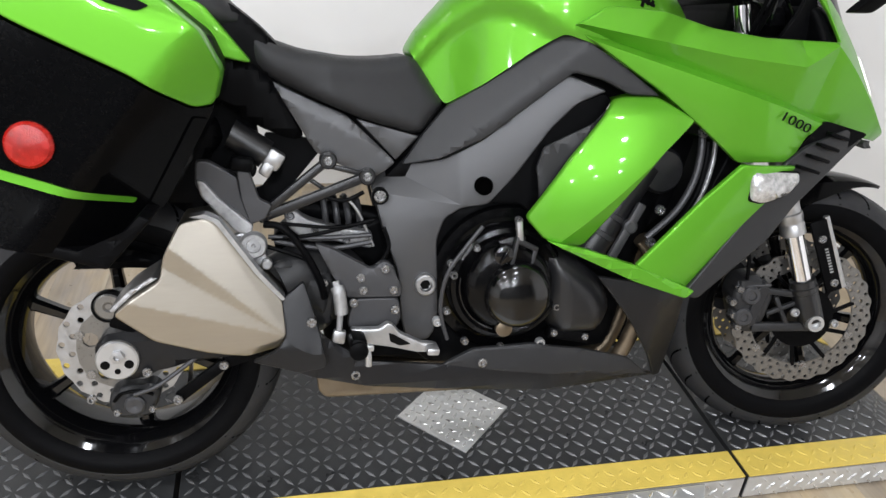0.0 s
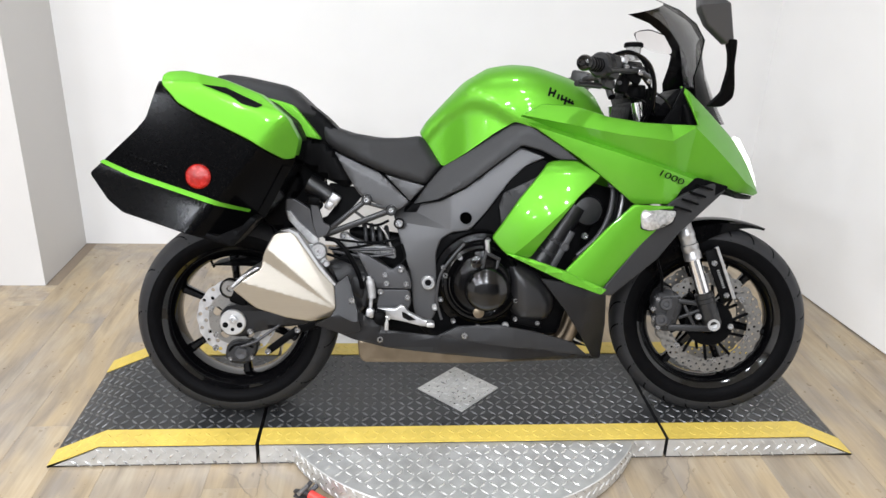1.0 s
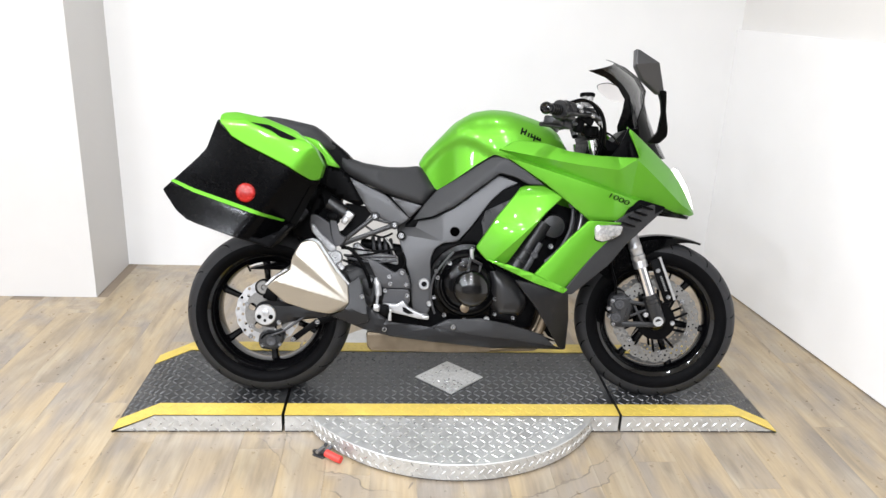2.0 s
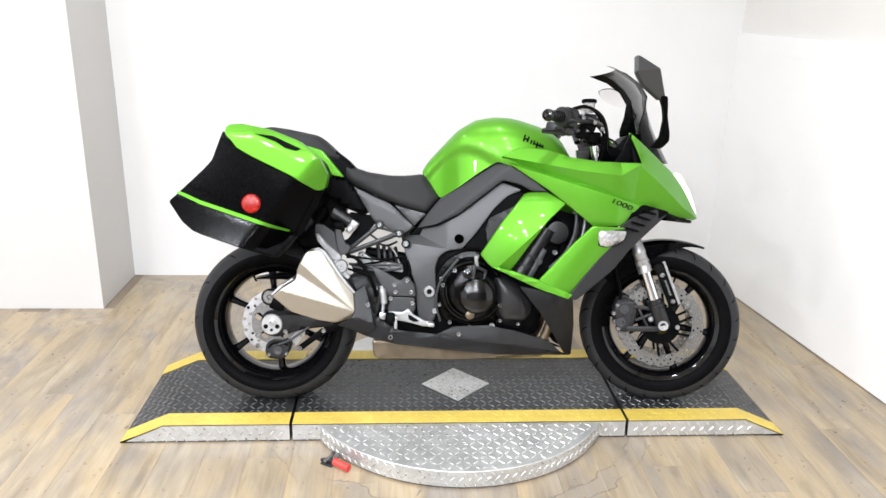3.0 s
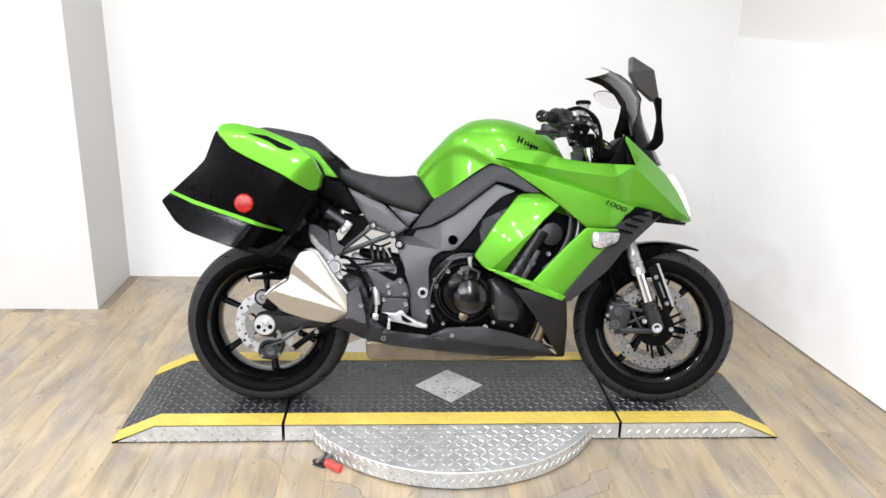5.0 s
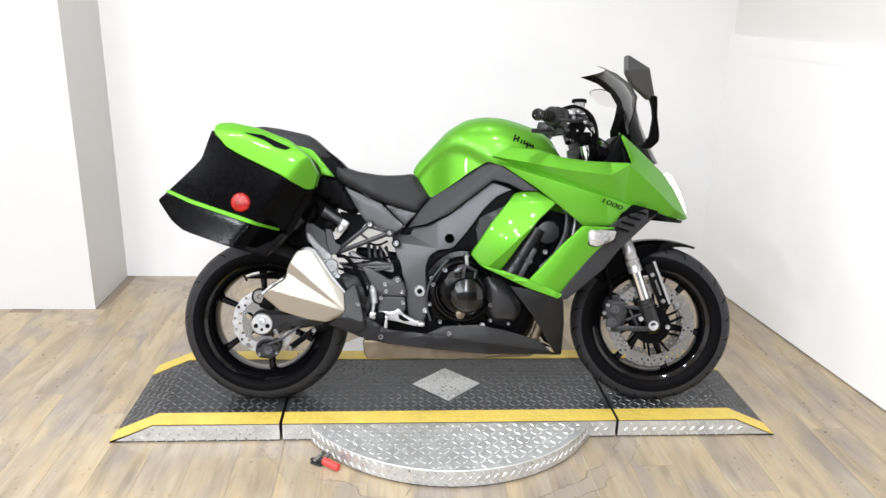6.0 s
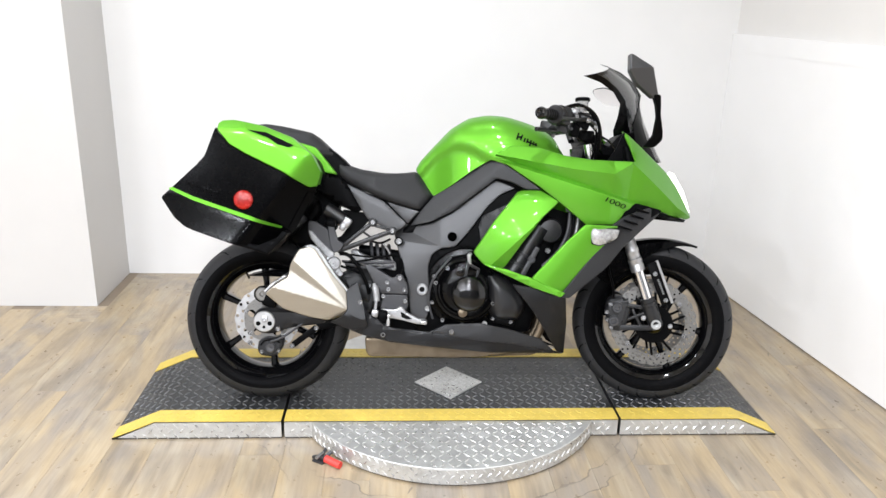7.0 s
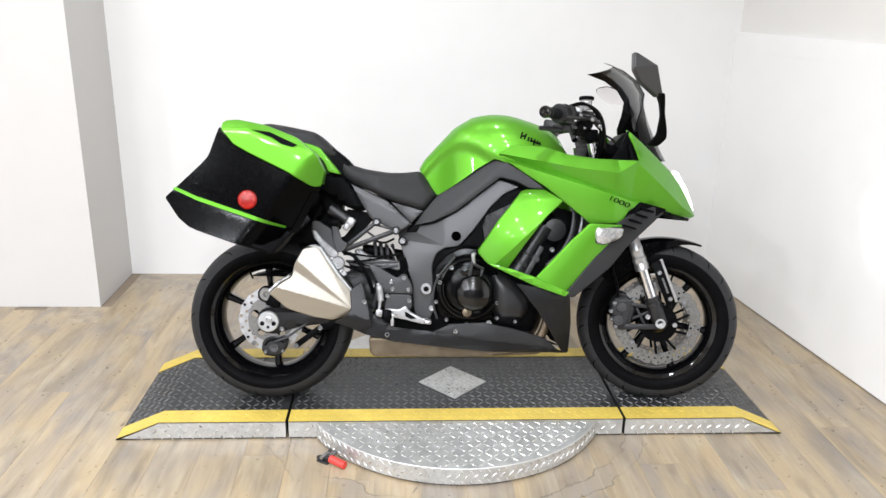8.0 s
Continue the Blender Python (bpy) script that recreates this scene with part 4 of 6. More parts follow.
part("cover_flange", lathe([(0.148, -0.085), (0.148, -0.104), (0.144, -0.110), (0.126, -0.112), (0.120, -0.118), (0.112, -0.118), (0.112, -0.085)], (0.008, 0, 0.422), steps=64, closed=True), ENAMEL, bike, "gloss black engine casing flange")
cover = part("clutch_cover", clutch_cover(), ENAMEL, bike, "black clutch cover with a gloss dome")
part("dome", lathe([(0.066, 0.0), (0.066, -0.008), (0.063, -0.020), (0.055, -0.030), (0.042, -0.037), (0.022, -0.041), (0.0005, -0.042)], (0.016, -0.172, 0.413), steps=56), DOME, cover, "gloss black dome")
# Brown disc stands in for a tan reflection low on the cover
part("oil_window", lathe([(0.016, 0.0), (0.016, -0.012), (0.012, -0.014), (0.0005, -0.0145)], (-0.006, -0.166, 0.342), steps=24), TITAN, cover, "brown disc, a tan reflection put into colour")
release = part("release_arm", bar((-0.002, -0.182, 0.462), (0.012, -0.178, 0.528), 0.008, 0.012, 0.003), DARKGREY, cover, "dark cast clutch release arm")
part("release_fork", bar((0.010, -0.180, 0.520), (0.052, -0.172, 0.498), 0.010, 0.012, 0.003, bar((0.050, -0.172, 0.505), (0.036, -0.178, 0.455), 0.009, 0.010, 0.003, bar((-0.018, -0.182, 0.452), (0.036, -0.180, 0.462), 0.007, 0.010, 0.002))), DARKGREY, release)
part("cable_end", tube([(0.012, -0.176, 0.555), (0.014, -0.178, 0.535), (0.016, -0.178, 0.515)], 0.007, 10), SILVER, release)
for k in range(3):
    r = 0.094 + 0.008 * k
    run = [(0.003 + r * math.cos(radians(a)), -0.152 + 0.006 * k, 0.425 + r * math.sin(radians(a))) for a in range(170, 255, 12)]
    part("cover_rib", tube(run, 0.0026, 8), BLACKGLOSS, cover)
bolts("cover_bolt", cover, BOLT, 0.0075, 0.012, [(bx, -0.150, bz) for bx, bz in ((-0.110, 0.470), (-0.104, 0.447), (-0.116, 0.376), (-0.078, 0.312), (-0.005, 0.296), (0.104, 0.375), (0.018, 0.552), (-0.062, 0.500))])
bolts("cover_bolt", cover, WHITEMETAL, 0.010, 0.012, [(0.076, -0.150, 0.300), (-0.132, -0.140, 0.351)])
part("filler_cap", lathe([(0.018, -0.172), (0.018, -0.186), (0.013, -0.189), (0.001, -0.189)], (-0.016, 0, 0.492), steps=24, bm=block((0.032, 0.01, 0.006), pose(-0.016, -0.191, 0.492, 0, -60), 0.002)), BLACKGLOSS, cover, "slotted oil filler cap")
part("starter_cover", panel([(0.07, 0.505), (0.154, 0.466), (0.208, 0.420), (0.228, 0.369), (0.214, 0.327), (0.195, 0.308), (0.11, 0.305), (0.085, 0.36)], 0.172, roll=0.055, corner=0.03, thick=0.05, grid=0.012), SATIN, bike, "satin black rounded engine side cover")
part("starter_bracket", bar((0.095, -0.140, 0.318), (0.185, -0.138, 0.300), 0.024, 0.02, 0.005), BLACK, bike)
bolts("bracket_bolt", bike, BOLT, 0.007, 0.006, [(0.105, -0.151, 0.318), (0.172, -0.149, 0.306)])
part("cover_hose", tube([(-0.05, -0.15, 0.540), (-0.085, -0.158, 0.50), (-0.118, -0.16, 0.45), (-0.128, -0.155, 0.38), (-0.112, -0.15, 0.315)], 0.0040, 8), CASTGREY, bike)
part("cylinder_head", panel([(0.06, 0.58), (0.14, 0.72), (0.24, 0.735), (0.285, 0.66), (0.20, 0.49), (0.10, 0.49)], 0.13, roll=0.02, corner=0.02, thick=0.04), BLACK, bike)


for k in range(4):
    y = -0.115 + 0.077 * k
    part("header_pipe", tube([(0.29, y, 0.50), (0.322, y, 0.45), (0.305, y, 0.34), (0.25, y * 0.85, 0.215), (0.1, y * 0.6, 0.18)], 0.017, 12), TITAN, bike, "heat-stained exhaust header pipe")
part("exhaust_box", panel([(-0.363, 0.225), (-0.358, 0.169), (-0.343, 0.152), (-0.03, 0.150), (0.27, 0.162), (0.33, 0.190), (0.25, 0.225)], 0.045, both=True, roll=0.005, corner=0.01), TITAN, bike, "tan heat-stained exhaust collector box")
part("radiator", panel([(0.33, 0.44), (0.36, 0.42), (0.47, 0.68), (0.44, 0.70)], 0.165, both=True, roll=0.004), BLACK, bike, "black radiator")
for mat, r, run in ((CASTGREY, 0.007, [(0.376, -0.155, 0.71), (0.374, -0.16, 0.674), (0.364, -0.163, 0.624), (0.334, -0.163, 0.566), (0.280, -0.158, 0.512)]),
                    (BLACK, 0.006, [(0.392, -0.15, 0.70), (0.390, -0.155, 0.665), (0.378, -0.155, 0.600), (0.345, -0.15, 0.535)]),
                    (CASTLIGHT, 0.005, [(0.408, -0.15, 0.70), (0.404, -0.155, 0.660), (0.392, -0.155, 0.606), (0.372, -0.15, 0.56)]),
                    (CASTLIGHT, 0.008, [(0.446, -0.15, 0.70), (0.438, -0.155, 0.668), (0.414, -0.155, 0.610), (0.388, -0.15, 0.56)])):
    part("coolant_hose", tube(run, r, 10), mat, bike, "dark rubber hose")
starter = part("engine_cylinder", tube([(0.172, -0.118, 0.478), (0.200, -0.118, 0.525), (0.240, -0.118, 0.595), (0.275, -0.118, 0.655)], 0.037, 20, smooth=False), SATIN, bike, "charcoal cylindrical engine housing")
for u in (0.22, 0.42):
    at = Vector((0.172, -0.118, 0.478)).lerp(Vector((0.275, -0.118, 0.655)), u)
    part("housing_band", lathe([(0.0365, -0.006), (0.0395, -0.005), (0.0395, 0.005), (0.0365, 0.006)], axis="z", steps=24), DARKGREY, starter).matrix_basis = Matrix.Translation(at) @ Vector((0.103, 0, 0.177)).to_track_quat("Z", "Y").to_matrix().to_4x4()
part("cam_cover", lathe([(0.046, -0.060), (0.046, -0.128), (0.040, -0.138), (0.020, -0.141), (0.001, -0.141)], (0.312, 0, 0.640), steps=32), SATIN, bike, "black round cam cover")
part("engine_strut", bar((0.205, -0.165, 0.474), (0.262, -0.162, 0.582), 0.019, 0.012, 0.004), CASTGREY, bike, "grey engine strut")
part("strut_lug", lathe([(0.014, -0.156), (0.014, -0.168), (0.010, -0.171)], (0.240, 0, 0.537), steps=18), CASTGREY, bike)
# Black filler added so the wall doesn't show below the engine
part("lower_casing", panel([(-0.36, 0.40), (-0.12, 0.40), (0.05, 0.36), (0.05, 0.235), (-0.12, 0.235), (-0.34, 0.262)], 0.075, both=True, roll=0.01), BLACK, bike)
part("vent_back", panel([(0.525, 0.668), (0.60, 0.748), (0.70, 0.722), (0.57, 0.640)], 0.203, thick=0.008, roll=0.0), BLACK, bike)
part("inner_panel", panel([(0.17, 0.49), (0.30, 0.73), (0.40, 0.70), (0.36, 0.56), (0.26, 0.46)], 0.085, thick=0.01, roll=0.0), BLACK, bike)
bolts("housing_bolt", bike, BOLT, 0.010, 0.010, [(0.297, -0.165, 0.570), (0.285, -0.163, 0.505), (0.365, -0.172, 0.721)])
part("frame_core", panel([(-0.24, 0.62), (-0.16, 0.69), (-0.10, 0.76), (0.08, 0.88), (0.11, 0.88), (0.25, 0.79), (0.18, 0.78), (0.02, 0.64), (-0.10, 0.58)], lambda x, z: 0.094 + 0.1 * x, both=True, roll=0.01), BLACK, bike)

both_sides("belly_pan", bike, SHADECHARCOAL, "charcoal plastic belly pan", [(-0.478, 0.305), (-0.404, 0.285), (-0.372, 0.367), (-0.345, 0.335), (-0.266, 0.284), (-0.124, 0.268), (-0.002, 0.285), (0.174, 0.229), (0.341, 0.192), (0.385, 0.176), (0.289, 0.183), (0.103, 0.193), (-0.10, 0.212), (-0.266, 0.232), (-0.37, 0.258)],
           lambda x, z: lerp(x, [(-0.5, 0.17), (0.1, 0.165), (0.39, 0.09)]) - 0.25 * max(0, 0.235 - z), corner=0.008, roll=0.004, grid=0.02)
both_sides("belly_trim", bike, DARKGREY, "graphite belly pan insert", [(-0.124, 0.270), (-0.063, 0.298), (0.059, 0.303), (0.162, 0.281), (0.287, 0.241), (0.34, 0.194), (0.174, 0.226), (-0.001, 0.249)],
           lambda x, z: lerp(x, [(-0.2, 0.168), (0.1, 0.168), (0.39, 0.095)]) + 0.003 - 0.12 * max(0, z - 0.26), corner=0.006, roll=0.004)
both_sides("belly_wing", bike, SHADECHARCOAL, "charcoal belly pan front wing", [(0.165, 0.452), (0.235, 0.440), (0.335, 0.408), (0.366, 0.403), (0.381, 0.30), (0.384, 0.178), (0.350, 0.192), (0.30, 0.27), (0.24, 0.36)],
           lambda x, z: 0.208 - 0.45 * max(0, x - 0.30) - 0.40 * max(0, 0.40 - z) * max(0, (x - 0.2)) / 0.18, corner=0.006, roll=0.004, grid=0.018, creases=[((0.336, 0.41), (0.352, 0.19))])

# -- exhaust silencer --
def muffler_w(x, z):
    """Facets that fan out from the front lower corner of the can."""
    dx, dz = -(x + 0.415), z - 0.352
    a = math.degrees(math.atan2(dz, dx))
    return 0.188 + math.hypot(dx, dz) * lerp(a, [(-40, -0.26), (-20, -0.12), (16, 0.036), (34, 0.010), (42, 0.035), (60, -0.028), (110, -0.32)])


def ray_from(a):
    return ((-0.415, 0.352), (-0.415 - math.cos(radians(a)), 0.352 + math.sin(radians(a))))


muffler = part("muffler", panel([(-0.590, 0.567), (-0.551, 0.573), (-0.531, 0.564), (-0.467, 0.469), (-0.423, 0.419), (-0.416, 0.353), (-0.432, 0.328), (-0.486, 0.310), (-0.555, 0.321), (-0.645, 0.350), (-0.708, 0.406), (-0.675, 0.436), (-0.627, 0.467), (-0.62, 0.507)], muffler_w, thick=0.13, roll=0.004, corner=0.010, grid=0.007,
               creases=[ray_from(a) for a in (-20, 16, 34, 42, 60)]), STEEL, bike, "brushed stainless faceted silencer", sharp=60)
part("muffler_band", panel([(-0.575, 0.574), (-0.549, 0.579), (-0.525, 0.568), (-0.461, 0.473), (-0.417, 0.421), (-0.423, 0.417), (-0.467, 0.467), (-0.533, 0.562), (-0.551, 0.571)], 0.178, thick=0.03, roll=0.0, corner=0.003), SILVER, muffler, "bright seam band")
part("end_cap", panel([(-0.708, 0.408), (-0.675, 0.438), (-0.630, 0.468), (-0.640, 0.472), (-0.682, 0.446), (-0.716, 0.412)], 0.182, thick=0.10, roll=0.004, corner=0.003), SILVER, muffler)
both_sides("heat_shield", bike, SHADECHARCOAL, "charcoal silencer heat shield", [(-0.423, 0.419), (-0.384, 0.449), (-0.363, 0.379), (-0.344, 0.296), (-0.350, 0.286), (-0.396, 0.277), (-0.480, 0.305), (-0.435, 0.328), (-0.418, 0.353)], lambda x, z: 0.198 - 0.25 * abs(z - 0.33 + 0.2 * (x + 0.42)), corner=0.008, roll=0.004, creases=[((-0.42, 0.352), (-0.345, 0.29))])
part("exhaust_can", tube([(-0.43, -0.08, 0.42), (-0.37, -0.06, 0.44), (-0.31, -0.03, 0.42), (-0.27, 0.0, 0.34), (-0.24, 0, 0.28)], 0.055, 16), DARKGREY, bike)

# -- panniers --
CASE = [(-0.809, 0.978), (-0.798, 0.987), (-0.762, 0.990), (-0.672, 0.973), (-0.58, 0.938), (-0.513, 0.883), (-0.491, 0.83), (-0.507, 0.775), (-0.583, 0.634), (-0.652, 0.570), (-0.686, 0.582), (-0.774, 0.605), (-0.905, 0.648), (-0.940, 0.678), (-0.983, 0.741), (-0.866, 0.852), (-0.848, 0.874), (-0.812, 0.976)]


def case_w(x, z):
    """Flat outer face that turns in towards the front and the top, and flares a little below the stripe."""
    front = (x + 0.578) * 0.785 - (z - 0.802) * 0.62
    top = z - 0.962 + 0.36 * max(0, x + 0.72)
    low = 0.758 - 0.335 * (x + 0.962) - z
    return 0.445 - 1.1 * eased(front, 0.006) - 1.2 * eased(top, 0.006) + 0.16 * eased(low, 0.006)


def pannier(side):
    case = part("pannier", panel([(-0.493, 0.83), (-0.507, 0.775), (-0.583, 0.634), (-0.652, 0.570), (-0.686, 0.582), (-0.774, 0.605), (-0.905, 0.648), (-0.940, 0.678), (-0.983, 0.741), (-0.866, 0.852), (-0.848, 0.874), (-0.814, 0.966), (-0.810, 0.951), (-0.788, 0.927), (-0.774, 0.908), (-0.727, 0.881), (-0.604, 0.822), (-0.530, 0.776), (-0.505, 0.780)], case_w, thick=0.20, roll=0.0, corner=0.008, grid=0.011, side=side, creases=[((-0.99, 0.767), (-0.58, 0.630)), ((-0.55, 0.838), (-0.72, 0.622))]), BLACKPAINT, bike, "satin black hard pannier with lime green lid", sharp=28)
    part("back_shell", panel([(-0.72 + (x + 0.72) * 0.95, 0.77 + (z - 0.77) * 0.95) for x, z in CASE], 0.30, thick=0.17, roll=0.01, side=side), BLACK, case)
    part("lid", panel([(-0.809, 0.978), (-0.798, 0.987), (-0.762, 0.990), (-0.672, 0.973), (-0.58, 0.938), (-0.513, 0.883), (-0.491, 0.83), (-0.504, 0.784), (-0.529, 0.78), (-0.603, 0.826), (-0.726, 0.885), (-0.773, 0.912), (-0.787, 0.931), (-0.808, 0.954)],
                      lambda x, z: case_w(x, z) + 0.004, thick=0.06, roll=0.003, corner=0.008, grid=0.011, side=side, creases=[((-0.82, 0.962), (-0.72, 0.962)), ((-0.72, 0.962), (-0.52, 0.890)), ((-0.50, 0.902), (-0.60, 0.775))]), GREEN, case, "lime green pannier lid", sharp=24)
    part("handle_slot", panel([(-0.715, 0.957), (-0.659, 0.951), (-0.57, 0.911), (-0.586, 0.904), (-0.621, 0.913), (-0.648, 0.932)], lambda x, z: case_w(x, z) + 0.0065, thick=0.004, roll=0.0, corner=0.004, grid=0.011, side=side), BLACK, case)
    part("stripe", panel([(-0.960, 0.768), (-0.950, 0.774), (-0.884, 0.745), (-0.709, 0.687), (-0.643, 0.662), (-0.615, 0.652), (-0.620, 0.645), (-0.709, 0.674), (-0.885, 0.733)], lambda x, z: case_w(x, z) + 0.003, thick=0.008, roll=0.0, corner=0.004, grid=0.011, side=side), GREEN, case, "thin lime green stripe")
    part("reflector", lathe([(0.030, 0.0), (0.030, side * 0.006), (0.026, side * 0.011), (0.014, side * 0.014), (0.0005, side * 0.015)], (-0.727, side * 0.444, 0.737), steps=32), RED, case, "round red reflector")
    part("foot_rail", panel([(-0.59, 0.632), (-0.652, 0.563), (-0.69, 0.574), (-0.774, 0.597), (-0.898, 0.640), (-0.898, 0.655), (-0.775, 0.615), (-0.69, 0.592), (-0.655, 0.585), (-0.605, 0.64)], 0.435, thick=0.14, roll=0.004, corner=0.004, side=side), BLACK, case)
    part("edge_rib", panel([(-0.515, 0.762), (-0.587, 0.632), (-0.655, 0.575), (-0.668, 0.586), (-0.602, 0.640), (-0.532, 0.765)], lambda x, z: case_w(x, z) + 0.004, thick=0.006, roll=0.0, corner=0.003, grid=0.012, side=side), BLACKPAINT, case)
    part("latch", block((0.018, 0.03, 0.014), pose(-0.868, side * 0.40, 0.852, 0, 40), 0.003), SILVER, case)
    return case


pannier(-1)
pannier(1)
bm = bmesh.new()
for k in range(9):
    x, z = -0.900 + 0.011 * k, 0.788 - 0.0037 * k
    bar((x, -case_w(x, z) - 0.001, z), (x + 0.007, -case_w(x + 0.007, z - 0.003) - 0.001, z - 0.003), 0.010, 0.003, 0.001, bm)
part("emblem", bm, BLACKPAINT, bike, "dark raised emblem strokes on the pannier")

part("inner_fender", panel([(-0.62, 0.80), (-0.45, 0.745), (-0.47, 0.70), (-0.455, 0.655), (-0.50, 0.615), (-0.55, 0.56), (-0.63, 0.60)], 0.05, both=True, roll=0.01), BLACK, bike)
part("tail_filler", panel([(-0.60, 0.90), (-0.50, 0.93), (-0.455, 0.895), (-0.40, 0.84), (-0.42, 0.79), (-0.55, 0.83)], 0.09, both=True, roll=0.01), BLACK, bike)

# -- rear suspension, brackets, foot controls --
def arm_w(x, z):
    return lerp(x, [(-0.40, 0.118), (-0.28, 0.088), (-0.13, 0.080)])


swing = part("swingarm", panel([(-0.765, 0.315), (-0.745, 0.340), (-0.70, 0.345), (-0.58, 0.330), (-0.42, 0.370), (-0.20, 0.455), (-0.13, 0.440), (-0.13, 0.395), (-0.22, 0.375), (-0.42, 0.315), (-0.52, 0.285), (-0.63, 0.272), (-0.70, 0.245), (-0.755, 0.255)], arm_w, both=False, thick=0.035, roll=0.012, corner=0.02), SHADECHARCOAL, bike, "charcoal alloy swingarm")
part("swingarm", panel([(-0.765, 0.315), (-0.745, 0.340), (-0.70, 0.345), (-0.58, 0.330), (-0.42, 0.370), (-0.20, 0.455), (-0.13, 0.440), (-0.13, 0.395), (-0.22, 0.375), (-0.42, 0.315), (-0.52, 0.285), (-0.63, 0.272), (-0.70, 0.245), (-0.755, 0.255)], arm_w, thick=0.035, roll=0.012, corner=0.02, side=1), SHADECHARCOAL, bike)
part("axle_plate", lathe([(0.038, -0.118), (0.038, -0.126), (0.035, -0.129), (0.012, -0.129), (0.0005, -0.129)], (RAX, 0, AZ), steps=40), WHITEMETAL, swing, "round bare alloy axle plate")
bm = bmesh.new()
for a in (200, 270, 340):
    lathe([(0.0085 if a != 270 else 0.0055, -0.128), (0.0085 if a != 270 else 0.0055, -0.1298)], (RAX + 0.022 * math.cos(radians(a)), 0, AZ + 0.020 * math.sin(radians(a))), steps=14, bm=bm)
part("axle_plate_slots", bm, INK, swing)
part("axle_nut", lathe([(0.013, -0.128), (0.013, -0.137), (0.006, -0.138), (0.006, -0.132), (0.0005, -0.132)], (RAX + 0.002, 0, AZ + 0.010), steps=6), SILVER, swing)
caliper = part("rear_caliper", panel([(-0.745, 0.222), (-0.720, 0.232), (-0.690, 0.228), (-0.672, 0.236), (-0.655, 0.224), (-0.660, 0.196), (-0.676, 0.168), (-0.70, 0.160), (-0.742, 0.166), (-0.752, 0.190)], 0.105, thick=0.05, roll=0.010, corner=0.010, grid=0.012), DARKGREY, bike, "charcoal rear brake caliper")
part("piston_boss", lathe([(0.019, -0.100), (0.019, -0.112), (0.015, -0.116), (0.006, -0.116), (0.0005, -0.113)], (-0.702, 0, 0.196), steps=24), CASTGREY, caliper)
part("caliper_pipe", tube([(-0.668, -0.108, 0.215), (-0.690, -0.113, 0.226), (-0.722, -0.112, 0.222), (-0.738, -0.108, 0.205)], 0.0035, 8), BLACK, caliper)
bolts("caliper_bolt", caliper, BOLT, 0.007, 0.006, [(-0.735, -0.104, 0.180), (-0.672, -0.104, 0.184)])
bolts("link_bolt", bike, BOLT, 0.009, 0.007, [(-0.775, -0.112, 0.215), (-0.672, -0.122, 0.268), (-0.622, -0.118, 0.206), (-0.535, -0.118, 0.272)])
part("torque_link", bar((-0.622, -0.108, 0.206), (-0.535, -0.108, 0.272), 0.022, 0.014, bm=bar((-0.535, -0.10, 0.272), (-0.43, -0.09, 0.30), 0.026, 0.018)), BLACK, bike, "black brake torque link")
part("brake_hose_rear", tube([(-0.70, -0.115, 0.22), (-0.66, -0.118, 0.235), (-0.62, -0.115, 0.262), (-0.585, -0.112, 0.288)], 0.0045, 8), CASTGREY, bike)
boss = part("caliper_hanger", lathe([(0.026, -0.092), (0.026, -0.104), (0.022, -0.107), (0.010, -0.107), (0.006, -0.104), (0.0005, -0.104)], (-0.733, 0, 0.392), steps=24), DISC, bike, "round bare steel hanger boss")
part("hanger_ring", lathe([(0.026, -0.090), (0.030, -0.090), (0.030, -0.106), (0.026, -0.106)], (-0.733, 0, 0.392), steps=24, closed=True), BLACK, boss)
part("hanger_block", block((0.05, 0.02, 0.045), pose(-0.706, -0.098, 0.366, 0, 20), 0.006), BLACK, boss)
part("hugger", panel([(-0.80, 0.452), (-0.70, 0.476), (-0.55, 0.478), (-0.40, 0.43), (-0.42, 0.405), (-0.56, 0.445), (-0.70, 0.452)], 0.07, both=True, roll=0.01, corner=0.005), BLACK, bike, "black rear wheel hugger")
part("rear_mudguard", panel([(-0.80, 0.83), (-0.60, 0.76), (-0.53, 0.73), (-0.52, 0.69), (-0.545, 0.66), (-0.54, 0.575), (-0.56, 0.535), (-0.62, 0.575), (-0.70, 0.62), (-0.78, 0.73)], 0.085, both=True, roll=0.02), BLACK, bike, "black rear mudguard")

hang = part("muffler_hanger", panel([(-0.508, 0.528), (-0.480, 0.535), (-0.455, 0.505), (-0.447, 0.478), (-0.463, 0.465), (-0.492, 0.487)], 0.128, thick=0.012, roll=0.004, corner=0.008), SILVER, bike, "cast silencer hanger")
part("hanger_bolt", lathe([(0.0245, -0.128), (0.0245, -0.140), (0.021, -0.146), (0.013, -0.146), (0.012, -0.143), (0.004, -0.143), (0.0005, -0.140)], (-0.471, 0, 0.511), steps=32), CASTLIGHT, hang)
part("hanger_lug", lathe([(0.010, -0.126), (0.010, -0.138), (0.007, -0.141)], (-0.449, 0, 0.474), steps=18), SILVER, hang)
grip = part("pannier_bracket", panel([(-0.566, 0.662), (-0.546, 0.662), (-0.495, 0.632), (-0.488, 0.590), (-0.474, 0.555), (-0.493, 0.535), (-0.536, 0.570), (-0.568, 0.617)], 0.120, thick=0.014, roll=0.004, corner=0.008), CASTGREY, bike, "dark grey cast pannier bracket")
part("bracket_arm", panel([(-0.496, 0.646), (-0.475, 0.647), (-0.458, 0.592), (-0.436, 0.582), (-0.448, 0.556), (-0.476, 0.546), (-0.490, 0.590)], 0.126, thick=0.012, roll=0.003, corner=0.006), CASTGREY, grip, "grey cast arm")
